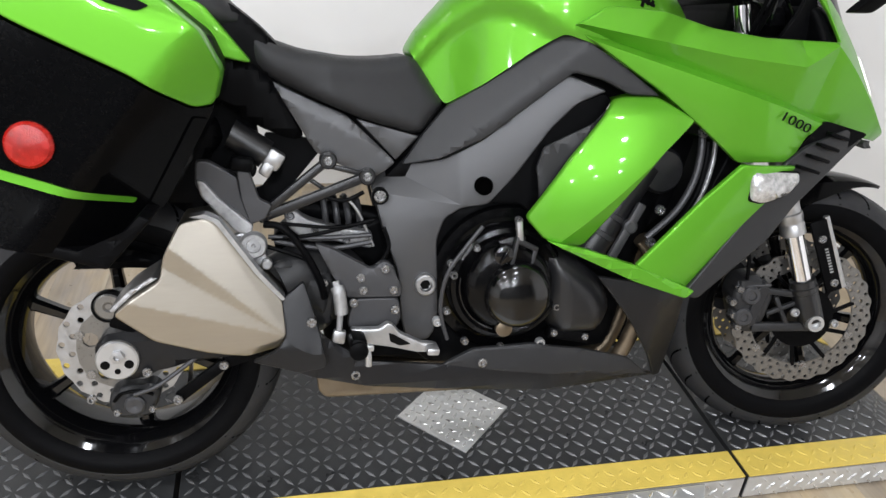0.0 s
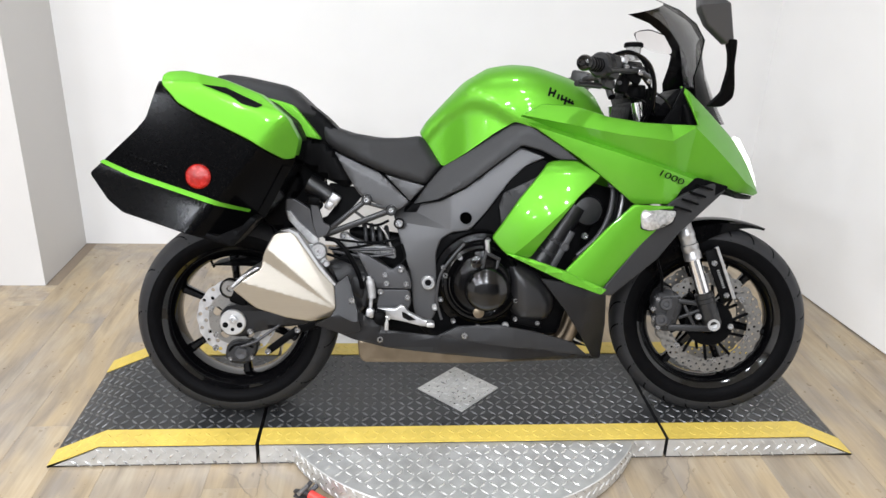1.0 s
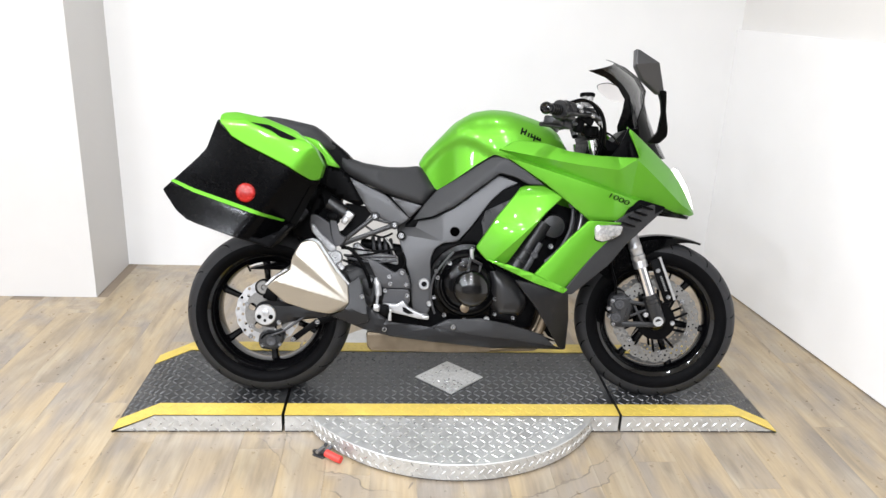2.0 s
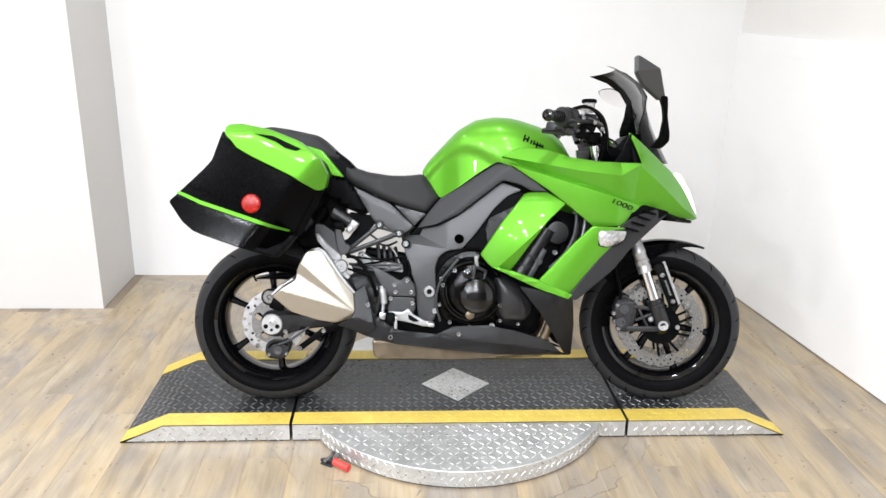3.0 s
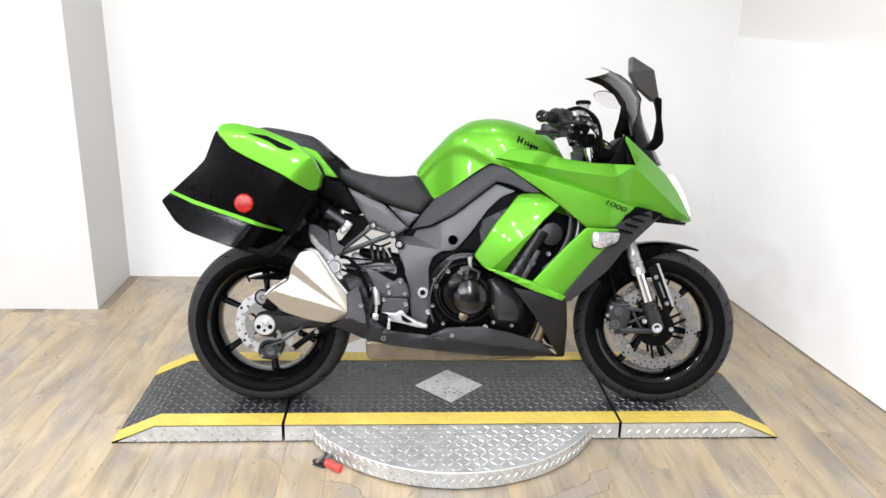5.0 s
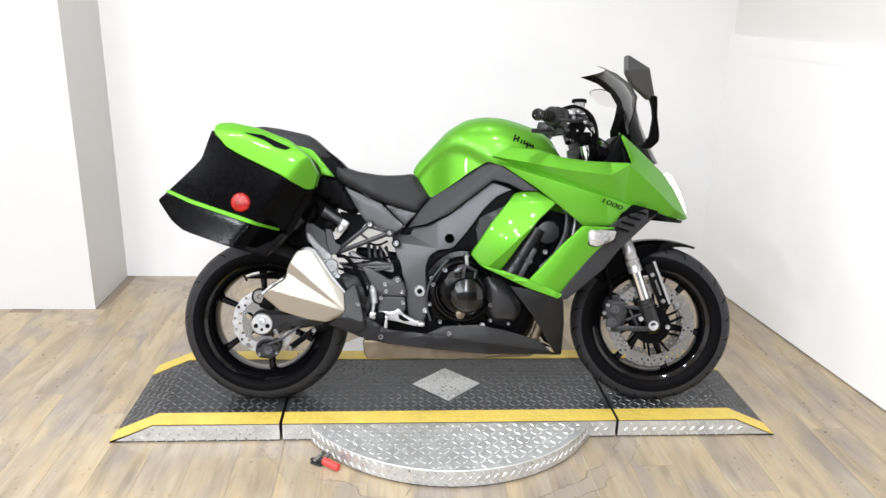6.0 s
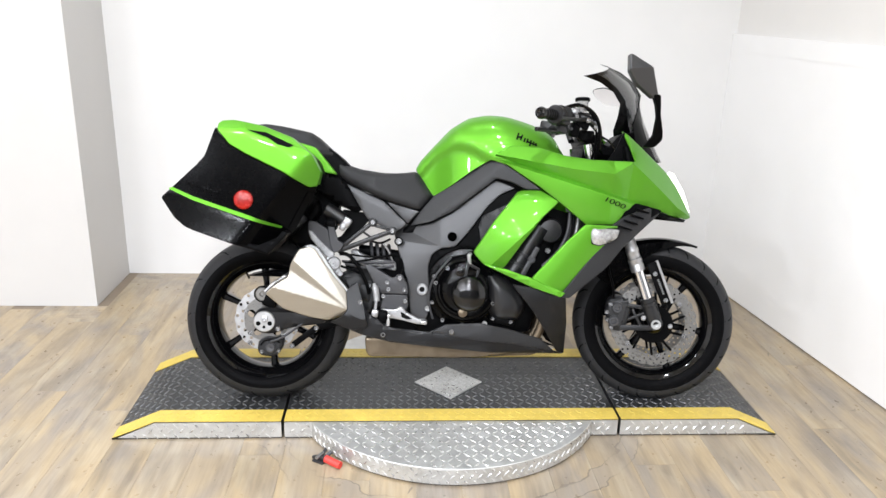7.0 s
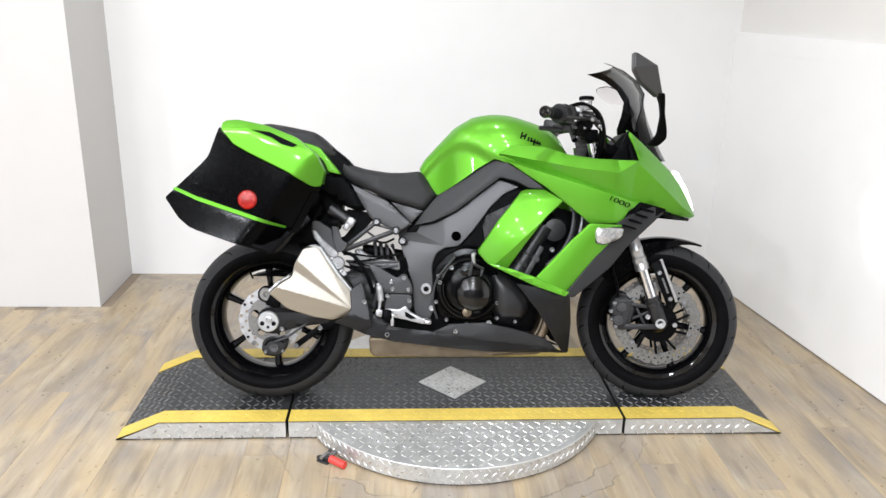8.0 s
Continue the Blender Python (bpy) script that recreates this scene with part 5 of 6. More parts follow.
part("cable_guide", block((0.040, 0.03, 0.026), pose(-0.486, -0.118, 0.655, 0, 8), 0.008), BLACK, grip)
part("bracket_rim", panel([(-0.564, 0.628), (-0.552, 0.627), (-0.528, 0.596), (-0.470, 0.545), (-0.476, 0.526), (-0.502, 0.534), (-0.558, 0.599)], 0.130, thick=0.02, roll=0.004, corner=0.005), CASTLIGHT, grip, "bright machined edge")
bm = bar((-0.462, -0.105, 0.555), (-0.335, -0.108, 0.660), 0.016, 0.018, 0.004)
bar((-0.462, -0.105, 0.552), (-0.264, -0.108, 0.630), 0.018, 0.018, 0.004, bm)
bar((-0.345, -0.103, 0.652), (-0.268, -0.103, 0.632), 0.010, 0.010, 0.003, bm)
bar((-0.375, -0.100, 0.628), (-0.335, -0.100, 0.600), 0.008, 0.010, 0.003, bm)
for bx, bz in ((-0.335, 0.660), (-0.264, 0.630)):
    lathe([(0.016, -0.096), (0.016, -0.116), (0.013, -0.119)], (bx, 0, bz), steps=20, bm=bm)
strut = part("subframe_strut", bm, SATIN, bike, "black forked subframe strut")
bolts("strut_bolt", strut, BOLT, 0.0085, 0.006, [(-0.335, -0.118, 0.660), (-0.264, -0.118, 0.630)])
part("frame_bolt", bolt(-0.240, -0.112, 0.592, 0.0115, 0.006), BOLT, bike)
part("frame_bolt_seat", lathe([(0.016, -0.100), (0.016, -0.1125)], (-0.240, 0, 0.592), steps=24), BLACK, bike)
part("frame_plug", lathe([(0.017, -0.118), (0.017, -0.134), (0.013, -0.135), (0.012, -0.131), (0.0005, -0.131)], (-0.046, 0, 0.613), steps=28), GROOVE, bike, "black rubber frame plug")
part("pivot_nut", lathe([(0.021, -0.105), (0.021, -0.124), (0.018, -0.127), (0.012, -0.127), (0.011, -0.117), (0.0005, -0.117)], (-0.152, 0, 0.418), steps=32), SILVER, bike, "bright swingarm pivot nut")
part("pivot_socket", lathe([(0.0105, -0.116), (0.0105, -0.1178)], (-0.152, 0, 0.418), steps=6), INK, bike)
part("canister", tube([(-0.507, -0.075, 0.704), (-0.503, -0.075, 0.702), (-0.478, -0.075, 0.686), (-0.448, -0.075, 0.667), (-0.445, -0.075, 0.665)], 0.027, 24, smooth=False), SATIN, bike, "black canister under the seat")
part("undertail_plate", panel([(-0.45, 0.705), (-0.345, 0.690), (-0.345, 0.672), (-0.43, 0.570), (-0.465, 0.566), (-0.477, 0.596), (-0.450, 0.606), (-0.418, 0.612), (-0.416, 0.648), (-0.44, 0.662)], 0.06, thick=0.01, roll=0.0), BLACK, bike)
part("canister_fitting", block((0.034, 0.03, 0.036), pose(-0.432, -0.078, 0.657, 0, 32), 0.007, bm=block((0.022, 0.024, 0.026), pose(-0.445, -0.085, 0.640, 0, 30), 0.005)), SILVER, bike)
part("strap_end", lathe([(0.016, -0.09), (0.016, -0.104), (0.012, -0.107)], (-0.478, 0, 0.642), steps=20, bm=block((0.04, 0.03, 0.022), pose(-0.50, -0.09, 0.635, 0, 4), 0.005)), BLACK, bike)


def shock_spring():
    pts, a, b = [], Vector((-0.350, 0.0, 0.548)), Vector((-0.262, 0.0, 0.536))
    for k in range(60):
        u = k / 59
        c = a.lerp(b, u)
        ang = u * 2 * math.pi * 4
        pts.append((c.x, 0.032 * math.cos(ang) - 0.02, c.z + 0.032 * math.sin(ang)))
    return tube(pts, 0.0065, 8, smooth=False)


part("shock_spring", shock_spring(), CASTGREY, bike, "grey coil of the rear shock")
# Dark backing added on the middle plane behind the linkage
part("pivot_core", panel([(-0.44, 0.50), (-0.40, 0.530), (-0.30, 0.525), (-0.22, 0.54), (-0.20, 0.44), (-0.42, 0.40)], 0.045, both=True, roll=0.01), BLACK, bike)
part("shock_body", tube([(-0.39, -0.02, 0.555), (-0.22, -0.02, 0.53)], 0.020, 16), BLACK, bike)
part("rear_linkage", panel([(-0.419, 0.553), (-0.398, 0.561), (-0.377, 0.541), (-0.314, 0.521), (-0.250, 0.514), (-0.248, 0.478), (-0.325, 0.497), (-0.373, 0.495), (-0.409, 0.524)], 0.07, thick=0.03, roll=0.004), CASTLIGHT, bike, "cast alloy shock linkage")
for r, run in ((0.007, [(-0.452, -0.12, 0.545), (-0.42, -0.128, 0.54), (-0.385, -0.13, 0.50), (-0.355, -0.128, 0.44), (-0.345, -0.125, 0.40)]),
               (0.004, [(-0.44, -0.10, 0.512), (-0.36, -0.105, 0.520), (-0.25, -0.10, 0.545)]),
               (0.0045, [(-0.45, -0.10, 0.498), (-0.38, -0.105, 0.472), (-0.35, -0.105, 0.43)]),
               (0.004, [(-0.232, -0.10, 0.53), (-0.222, -0.105, 0.49), (-0.245, -0.105, 0.45)])):
    part("hose", tube(run, r, 8), BLACK, bike, "black rubber hose")
for mat, r, run in ((CASTGREY, 0.0045, [(-0.446, -0.10, 0.516), (-0.35, -0.102, 0.512), (-0.255, -0.10, 0.515)]),
                    (BLACK, 0.0035, [(-0.422, -0.10, 0.541), (-0.33, -0.105, 0.533), (-0.255, -0.10, 0.541)]),
                    (CASTGREY, 0.005, [(-0.435, -0.095, 0.506), (-0.34, -0.10, 0.491), (-0.255, -0.098, 0.501)]),
                    (SILVER, 0.003, [(-0.30, -0.085, 0.585), (-0.28, -0.09, 0.56), (-0.262, -0.09, 0.52), (-0.25, -0.09, 0.49)]),
                    (BLACK, 0.004, [(-0.36, -0.11, 0.60), (-0.31, -0.112, 0.585), (-0.27, -0.108, 0.60)])):
    part("linkage_rod", tube(run, r, 8), mat, bike, "thin control rod")
part("chain_guard", panel([(-0.453, 0.462), (-0.418, 0.475), (-0.366, 0.450), (-0.330, 0.425), (-0.345, 0.360), (-0.402, 0.40)], 0.118, thick=0.02, roll=0.008, corner=0.012), DARKGREY, bike, "charcoal guard plate")
bolts("linkage_bolt", bike, BOLT, 0.0075, 0.006, [(-0.405, -0.072, 0.548), (-0.36, -0.072, 0.52), (-0.30, -0.072, 0.498), (-0.345, -0.121, 0.43)])
part("rear_shield", panel([(-0.445, 0.468), (-0.40, 0.478), (-0.335, 0.450), (-0.315, 0.410), (-0.330, 0.340), (-0.36, 0.32), (-0.40, 0.36)], 0.112, thick=0.02, roll=0.010, corner=0.014), SATIN, bike, "satin black inner heat shield")
heel = part("heel_plate", panel([(-0.363, 0.513), (-0.331, 0.502), (-0.257, 0.459), (-0.240, 0.474), (-0.224, 0.472), (-0.212, 0.448), (-0.202, 0.423), (-0.202, 0.403), (-0.305, 0.405), (-0.330, 0.447)], 0.142, thick=0.012, roll=0.004, corner=0.008), CASTGREY, bike, "grey cast heel plate")
bolts("heel_bolt", heel, BOLT, 0.0085, 0.006, [(bx, -0.142, bz) for bx, bz in ((-0.279, 0.444), (-0.274, 0.419), (-0.217, 0.418), (-0.233, 0.460))])
bracket = part("peg_bracket", panel([(-0.304, 0.340), (-0.300, 0.372), (-0.289, 0.401), (-0.206, 0.400), (-0.200, 0.360), (-0.212, 0.335), (-0.264, 0.340)], 0.136, thick=0.014, roll=0.004), CASTGREY, bike)
bolts("peg_bolt", bracket, BOLT, 0.009, 0.006, [(-0.292, -0.138, 0.394), (-0.213, -0.138, 0.377)])
part("master_cylinder_rear", tube([(-0.323, -0.145, 0.428), (-0.320, -0.15, 0.418), (-0.317, -0.15, 0.395), (-0.316, -0.15, 0.378)], 0.0125, 14, bm=tube([(-0.326, -0.145, 0.440), (-0.322, -0.15, 0.424)], 0.007, 8)), CASTLIGHT, bike, "bright brake master cylinder")
part("pushrod", tube([(-0.318, -0.15, 0.380), (-0.320, -0.152, 0.352), (-0.322, -0.155, 0.335)], 0.006, 10, bm=block((0.024, 0.016, 0.026), pose(-0.321, -0.155, 0.334, 0, 10), 0.004)), SILVER, bike)
peg = part("footpeg", block((0.030, 0.085, 0.026), pose(-0.290, -0.185, 0.338, -6, 10), 0.008, bm=lathe([(0.017, -0.226), (0.017, -0.232), (0.012, -0.235)], (-0.290, 0, 0.334), steps=18)), BLACK, bike, "black rubber-topped footpeg")
part("peg_feeler", tube([(-0.274, -0.217, 0.330), (-0.272, -0.219, 0.318), (-0.272, -0.219, 0.300)], 0.006, 10, bm=block((0.026, 0.014, 0.012), pose(-0.275, -0.215, 0.334), 0.003)), WHITEMETAL, peg)
pedal = part("brake_pedal", panel([(-0.300, 0.352), (-0.247, 0.350), (-0.232, 0.361), (-0.222, 0.359), (-0.208, 0.340), (-0.164, 0.317), (-0.137, 0.314), (-0.134, 0.297), (-0.172, 0.298), (-0.222, 0.311), (-0.263, 0.319), (-0.298, 0.326)], 0.168, thick=0.012, roll=0.004, corner=0.006), SILVER, bike, "silver brake pedal lever")
part("pedal_slot", panel([(-0.229, 0.342), (-0.218, 0.338), (-0.186, 0.317), (-0.208, 0.315), (-0.226, 0.324)], 0.1690, thick=0.001, roll=0.0, corner=0.003), INK, pedal)
part("pedal_toe", block((0.024, 0.040, 0.014), pose(-0.146, -0.172, 0.307, 0, 4), 0.004), SILVER, pedal)
bolts("belly_bolt", bike, BOLT, 0.009, 0.006, [(-0.291, -0.166, 0.258), (-0.372, -0.19, 0.378), (-0.045, -0.172, 0.272)])

# -- front fork, brakes, mudguard --
def fork(sign):
    y = 0.105 * sign
    leg = part("fork_slider", lathe([(0.025, 0.0), (0.028, 0.02), (0.0275, 0.068), (0.0295, 0.070), (0.0295, 0.082), (0.0270, 0.084), (0.0270, 0.098), (0.024, 0.100)], axis="z", steps=28), SATIN, bike, "black fork slider")
    leg.matrix_basis = STEER @ Matrix.Translation((0, y, 0.008)) @ pose(0, 0, 0, 0, -19, 0)
    part("fork_tube", lathe([(0.0205, 0.085), (0.0205, 0.235)], axis="z", steps=28), CHROME, leg, "bright chrome fork tube")
    part("fork_collar", lathe([(0.0210, 0.206), (0.0262, 0.207), (0.0262, 0.228), (0.0248, 0.230), (0.0248, 0.238), (0.0262, 0.240), (0.0262, 0.254), (0.0232, 0.257), (0.0232, 0.276), (0.0245, 0.278), (0.0245, 0.292), (0.0225, 0.295), (0.0225, 0.46)], axis="z", steps=28), SILVER, leg, "silver upper fork leg")
    part("axle_clamp", lathe([(0.021, -0.016), (0.021, 0.016)], steps=24, bm=block((0.045, 0.035, 0.06), pose(0.004, 0, 0.02), 0.008)), CASTGREY, leg)
    part("axle_end", lathe([(0.018, 0.0), (0.018, sign * 0.030), (0.011, sign * 0.030), (0.010, sign * 0.020), (0.0005, sign * 0.020)], steps=20), WHITEMETAL, leg, "bright axle nut")
    return leg


for sign in (-1, 1):
    fork(sign)


def in_front(name, bm, mat, label=""):
    ob = part(name, bm, mat, bike, label)
    ob.matrix_basis = STEER
    return ob


for sign in (-1, 1):
    cal = in_front("front_caliper", panel([(-0.182, 0.060), (-0.168, 0.098), (-0.130, 0.108), (-0.095, 0.085), (-0.088, 0.055), (-0.108, -0.012), (-0.128, -0.028), (-0.158, -0.022), (-0.168, 0.01)], 0.108, thick=0.055, roll=0.010, corner=0.012, side=sign), DARKGREY, "charcoal front brake caliper")
    part("caliper_face", panel([(-0.128, 0.085), (-0.100, 0.085), (-0.125, -0.008), (-0.148, -0.008)], 0.1135, thick=0.006, roll=0.003, side=sign), DARKGREY, cal)
    for bx, bz in ((-0.140, 0.062), (-0.152, 0.012)):
        part("piston_boss", lathe([(0.021, sign * 0.100), (0.021, sign * 0.112), (0.017, sign * 0.116), (0.010, sign * 0.116), (0.008, sign * 0.113), (0.0005, sign * 0.113)], (bx, 0, bz), steps=24), CASTGREY, cal)
    for k in range(3):
        part("caliper_fin", bar((-0.176 + 0.004 * k, sign * 0.100, 0.080 - 0.032 * k), (-0.100 - 0.008 * k, sign * 0.109, 0.088 - 0.034 * k), 0.006, 0.010, 0.002), CASTGREY, cal)
    for bx, bz in ((-0.165, 0.075), (-0.178, 0.045), (-0.172, 0.015), (-0.160, -0.012)):
        part("caliper_bolt", lathe([(0.009, sign * 0.085), (0.009, sign * 0.108), (0.007, sign * 0.111)], (bx, 0, bz), steps=14), BOLT, cal)
    bm = bar((-0.12, sign * 0.105, 0.075), (-0.03, sign * 0.105, 0.065), 0.014, 0.014)
    bar((-0.13, sign * 0.105, -0.012), (0.0, sign * 0.105, -0.008), 0.020, 0.014, bm=bm)
    bar((-0.10, sign * 0.105, 0.02), (-0.02, sign * 0.105, 0.055), 0.010, 0.012, bm=bm)
    bar((-0.085, sign * 0.105, 0.06), (-0.05, sign * 0.105, -0.008), 0.010, 0.012, bm=bm)
    part("caliper_bracket", bm, DARKGREY, cal)
in_front("brake_hose", tube([(-0.155, -0.11, 0.10), (-0.160, -0.115, 0.15), (-0.175, -0.115, 0.20), (-0.180, -0.11, 0.27)], 0.0045, 8), BLACK, "black rubber brake hose")
in_front("clamp_bolt", bolt(-0.045, -0.12, 0.030, 0.010, 0.008), SILVER)
in_front("clamp_bolt", bolt(0.055, -0.105, 0.0, 0.009, 0.008), SILVER)
stay = in_front("mudguard_stay", bar((-0.022, -0.110, 0.235), (0.040, -0.110, 0.078), 0.036, 0.010), BLACK, "black mudguard stay with bolts")
bolts("stay_bolt", stay, BOLT, 0.0085, 0.006, [(-0.008, -0.115, 0.195), (0.034, -0.115, 0.098)])
bm = bmesh.new()
for k in range(9):
    bar((0.004 + 0.0025 * k - 0.003, -0.1165, 0.172 - 0.0063 * k), (0.004 + 0.0025 * k + 0.004, -0.1165, 0.174 - 0.0063 * k), 0.0035, 0.001, 0.0, bm)
tagged(part("print", bm, WHITEINK, stay), kind="stuff")
part("stay_edge", tube([(-0.004, -0.108, 0.244), (0.020, -0.109, 0.184), (0.058, -0.110, 0.088)], 0.0065, 10), SILVER, stay, "polished stay edge")


def mudguard():
    bm = bmesh.new()
    rows = []
    for n in range(19):
        a = radians(61 + 80 * n / 18)
        u = n / 18
        half = 0.008 + 0.064 * min(1, u * 3.0) ** 0.6
        skirt = 0.003 + 0.080 * math.sin(min(1, u * 1.25) * math.pi / 2) ** 2 * (1 - 0.4 * max(0, u - 0.7))
        row = []
        for k in range(13):
            s = -1 + k / 6
            r = 0.322 - 0.012 * min(1, 0.15 + 3 * u) * s * s + 0.014 * max(0, 1 - 1.8 * u) ** 2
            if abs(s) > 0.8:
                r -= skirt * (abs(s) - 0.8) / 0.2
            row.append(bm.verts.new((r * math.cos(a), half * max(-0.98, min(0.98, s * 1.15)), r * math.sin(a))))
        rows.append(row)
    for p, q in zip(rows, rows[1:]):
        for k in range(12):
            bm.faces.new((p[k], p[k + 1], q[k + 1], q[k]))
    geom = bmesh.ops.extrude_face_region(bm, geom=bm.faces[:], use_keep_orig=True)
    for v in (g for g in geom["geom"] if isinstance(g, bmesh.types.BMVert)):
        v.co *= 0.990
    return bm


in_front("front_mudguard", mudguard(), BLACKPAINT, "satin black front mudguard")

# -- cockpit --
def screen(s0, s1, count):
    """The strip of the moulded screen between two shares of its half width."""
    bm = bmesh.new()
    rows = []
    for xc, zc, xe, ye, ze in ((0.75, 0.90, 0.63, 0.14, 0.92), (0.715, 0.965, 0.610, 0.135, 0.975), (0.685, 1.03, 0.603, 0.13, 1.03), (0.657, 1.09, 0.620, 0.13, 1.085), (0.638, 1.15, 0.628, 0.13, 1.135), (0.606, 1.192, 0.600, 0.13, 1.180), (0.568, 1.226, 0.548, 0.13, 1.217), (0.540, 1.247, 0.478, 0.13, 1.242)):
        rows.append([bm.verts.new((xc + (xe - xc) * abs(s) ** 2.0, ye * s, zc + (ze - zc) * abs(s) ** 1.6)) for s in (s0 + (s1 - s0) * k / count for k in range(count + 1))])
    for p, q in zip(rows, rows[1:]):
        for k in range(count):
            bm.faces.new((p[k], p[k + 1], q[k + 1], q[k]))
    geom = bmesh.ops.extrude_face_region(bm, geom=bm.faces[:], use_keep_orig=True)
    for v in (g for g in geom["geom"] if isinstance(g, bmesh.types.BMVert)):
        v.co.x -= 0.004
    return bm


glass = part("windscreen", screen(-0.62, 0.62, 10), SMOKE, bike, "dark smoked windscreen")
# Grazing-view darkness put into colour: opaque black strips on both edges
for s0, s1 in ((-1, -0.62), (0.62, 1)):
    part("screen_edge", screen(s0, s1, 4), BLACKPAINT, glass, "opaque screen edge, grazing darkness put into black")
both_sides("screen_base", bike, BLACK, "black inner cowl panel", [(0.563, 1.004), (0.592, 0.892), (0.50, 0.892), (0.535, 0.94)], lambda x, z: 0.165, corner=0.006, roll=0.004)
part("dash_unit", panel([(0.515, 0.90), (0.525, 0.945), (0.575, 1.0), (0.63, 1.01), (0.64, 0.90)], 0.08, both=True, roll=0.015), BLACK, bike, "black instrument unit")
part("cockpit_tray", panel([(0.34, 0.895), (0.34, 0.91), (0.45, 0.90), (0.58, 0.895), (0.60, 0.86), (0.40, 0.86)], 0.165, both=True, roll=0.01), BLACK, bike)


def mirror(side):
    arm = part("mirror_arm", panel([(0.611, 1.113), (0.637, 1.114), (0.647, 1.08), (0.654, 1.051), (0.677, 0.997), (0.683, 0.97), (0.662, 0.945), (0.620, 0.945), (0.648, 0.985), (0.644, 1.045), (0.631, 1.08)], lambda x, z: 0.20 + 0.75 * max(0, z - 0.94), thick=0.022, roll=0.004, corner=0.008, side=side), BLACK, bike, "black mirror arm")
    head = part("mirror_shell", panel([(0.529, 1.248), (0.540, 1.247), (0.597, 1.198), (0.607, 1.172), (0.632, 1.108), (0.612, 1.102), (0.547, 1.146), (0.516, 1.187)], lambda x, z: 0.368 - 0.8 * max(0, z - 1.190 - 0.095 * (x - 0.516)) - 0.5 * max(0, 1.190 + 0.095 * (x - 0.516) - z), thick=0.026, roll=0.006, corner=0.006, grid=0.010, side=side, creases=[((0.516, 1.190), (0.60, 1.198))]), GREY, bike, "black angular mirror shell")
    part("mirror_glass", panel([(0.532, 1.243), (0.540, 1.242), (0.592, 1.197), (0.602, 1.172), (0.626, 1.112), (0.612, 1.107), (0.550, 1.149), (0.522, 1.187)], 0.322, thick=0.010, roll=0.0, corner=0.012, side=side), MIRRORGLASS, head, "mirror glass")
    return arm


mirror(-1)
far_arm = part("mirror_arm", tube([(0.700, 0.19, 0.945), (0.712, 0.22, 1.03), (0.702, 0.27, 1.11), (0.668, 0.305, 1.165)], 0.010, 12), BLACK, bike, "black mirror arm")
part("mirror_shell", panel([(0.568, 1.222), (0.606, 1.226), (0.660, 1.196), (0.668, 1.142), (0.612, 1.160), (0.580, 1.190)], lambda x, z: 0.330 - 0.9 * (x - 0.62), thick=0.03, roll=0.0, corner=0.012, side=1), BLACK, far_arm, "black mirror shell")
part("mirror_glass", panel([(0.566, 1.219), (0.606, 1.222), (0.658, 1.193), (0.670, 1.136), (0.608, 1.153), (0.572, 1.189)], lambda x, z: 0.300 - 0.9 * (x - 0.62), thick=0.002, roll=0.0, corner=0.012, side=1), MIRRORGLASS, far_arm, "mirror glass")



def handlebar(sign):
    base = Vector((0.405, sign * 0.14, 1.045))
    end = Vector((0.240, sign * 0.345, 1.040)) if sign < 0 else Vector((0.33, sign * 0.36, 1.04))
    way = (end - base)
    grip = part("handlebar_grip", tube([base + way * 0.45, base + way * 0.98], 0.017, 16), SEAT, bike, "black rubber grip")
    end_at = base + way * 1.0
    part("bar_end", lathe([(0.013, -0.004), (0.015, 0.004), (0.020, 0.010), (0.021, 0.022), (0.018, 0.030), (0.010, 0.033), (0.006, 0.030)], axis="z", steps=24), BLACKGLOSS, grip).matrix_basis = Matrix.Translation(end_at) @ way.to_track_quat("Z", "Y").to_matrix().to_4x4()
    part("bar", tube([Vector((0.42, sign * 0.07, 0.98)), base, base + way * 0.5], 0.012, 12), SATIN, grip)
    part("switch_box", block((0.06, 0.055, 0.065), Matrix.Translation(base + way * 0.56) @ pose(0, 0, 0, 0, 10, -30 * sign), 0.010), SATIN, grip)
    part("lever_perch", block((0.055, 0.04, 0.04), Matrix.Translation(base + way * 0.2 + Vector((0.03, 0, 0.0))) @ pose(0, 0, 0, 0, 0, -30 * sign), 0.008), SATIN, grip)
    part("lever", tube([base + way * 0.2 + Vector((0.055, 0, 0)), base + way * 0.5 + Vector((0.065, 0, -0.01)), base + way * 0.95 + Vector((0.05, 0, -0.015))], 0.007, 8), SATIN, grip)
    return grip


hb = handlebar(-1)
part("switch_pod", block((0.055, 0.045, 0.05), pose(0.322, -0.245, 1.046, 0, 25, 30), 0.010, bm=block((0.04, 0.03, 0.03), pose(0.318, -0.245, 0.998, 0, 10, 30), 0.008)), SATIN, hb)
part("master_cylinder", tube([(0.375, -0.19, 1.055), (0.43, -0.20, 1.035), (0.455, -0.205, 1.02)], 0.014, 12), SATIN, hb)
part("cable_clip", block((0.02, 0.015, 0.02), pose(0.372, -0.215, 1.065, 0, 20, 0), 0.003), SILVER, hb)
part("throttle_housing", lathe([(0.028, -0.024), (0.033, -0.018), (0.033, 0.016), (0.028, 0.024)], steps=24), SATIN, hb).matrix_basis = pose(0.296, -0.276, 1.043, 0, 0, -38)
handlebar(1)
part("lever_tip", tube([(0.222, -0.30, 0.992), (0.26, -0.27, 0.992), (0.30, -0.25, 0.99)], 0.008, 10), SATIN, hb)
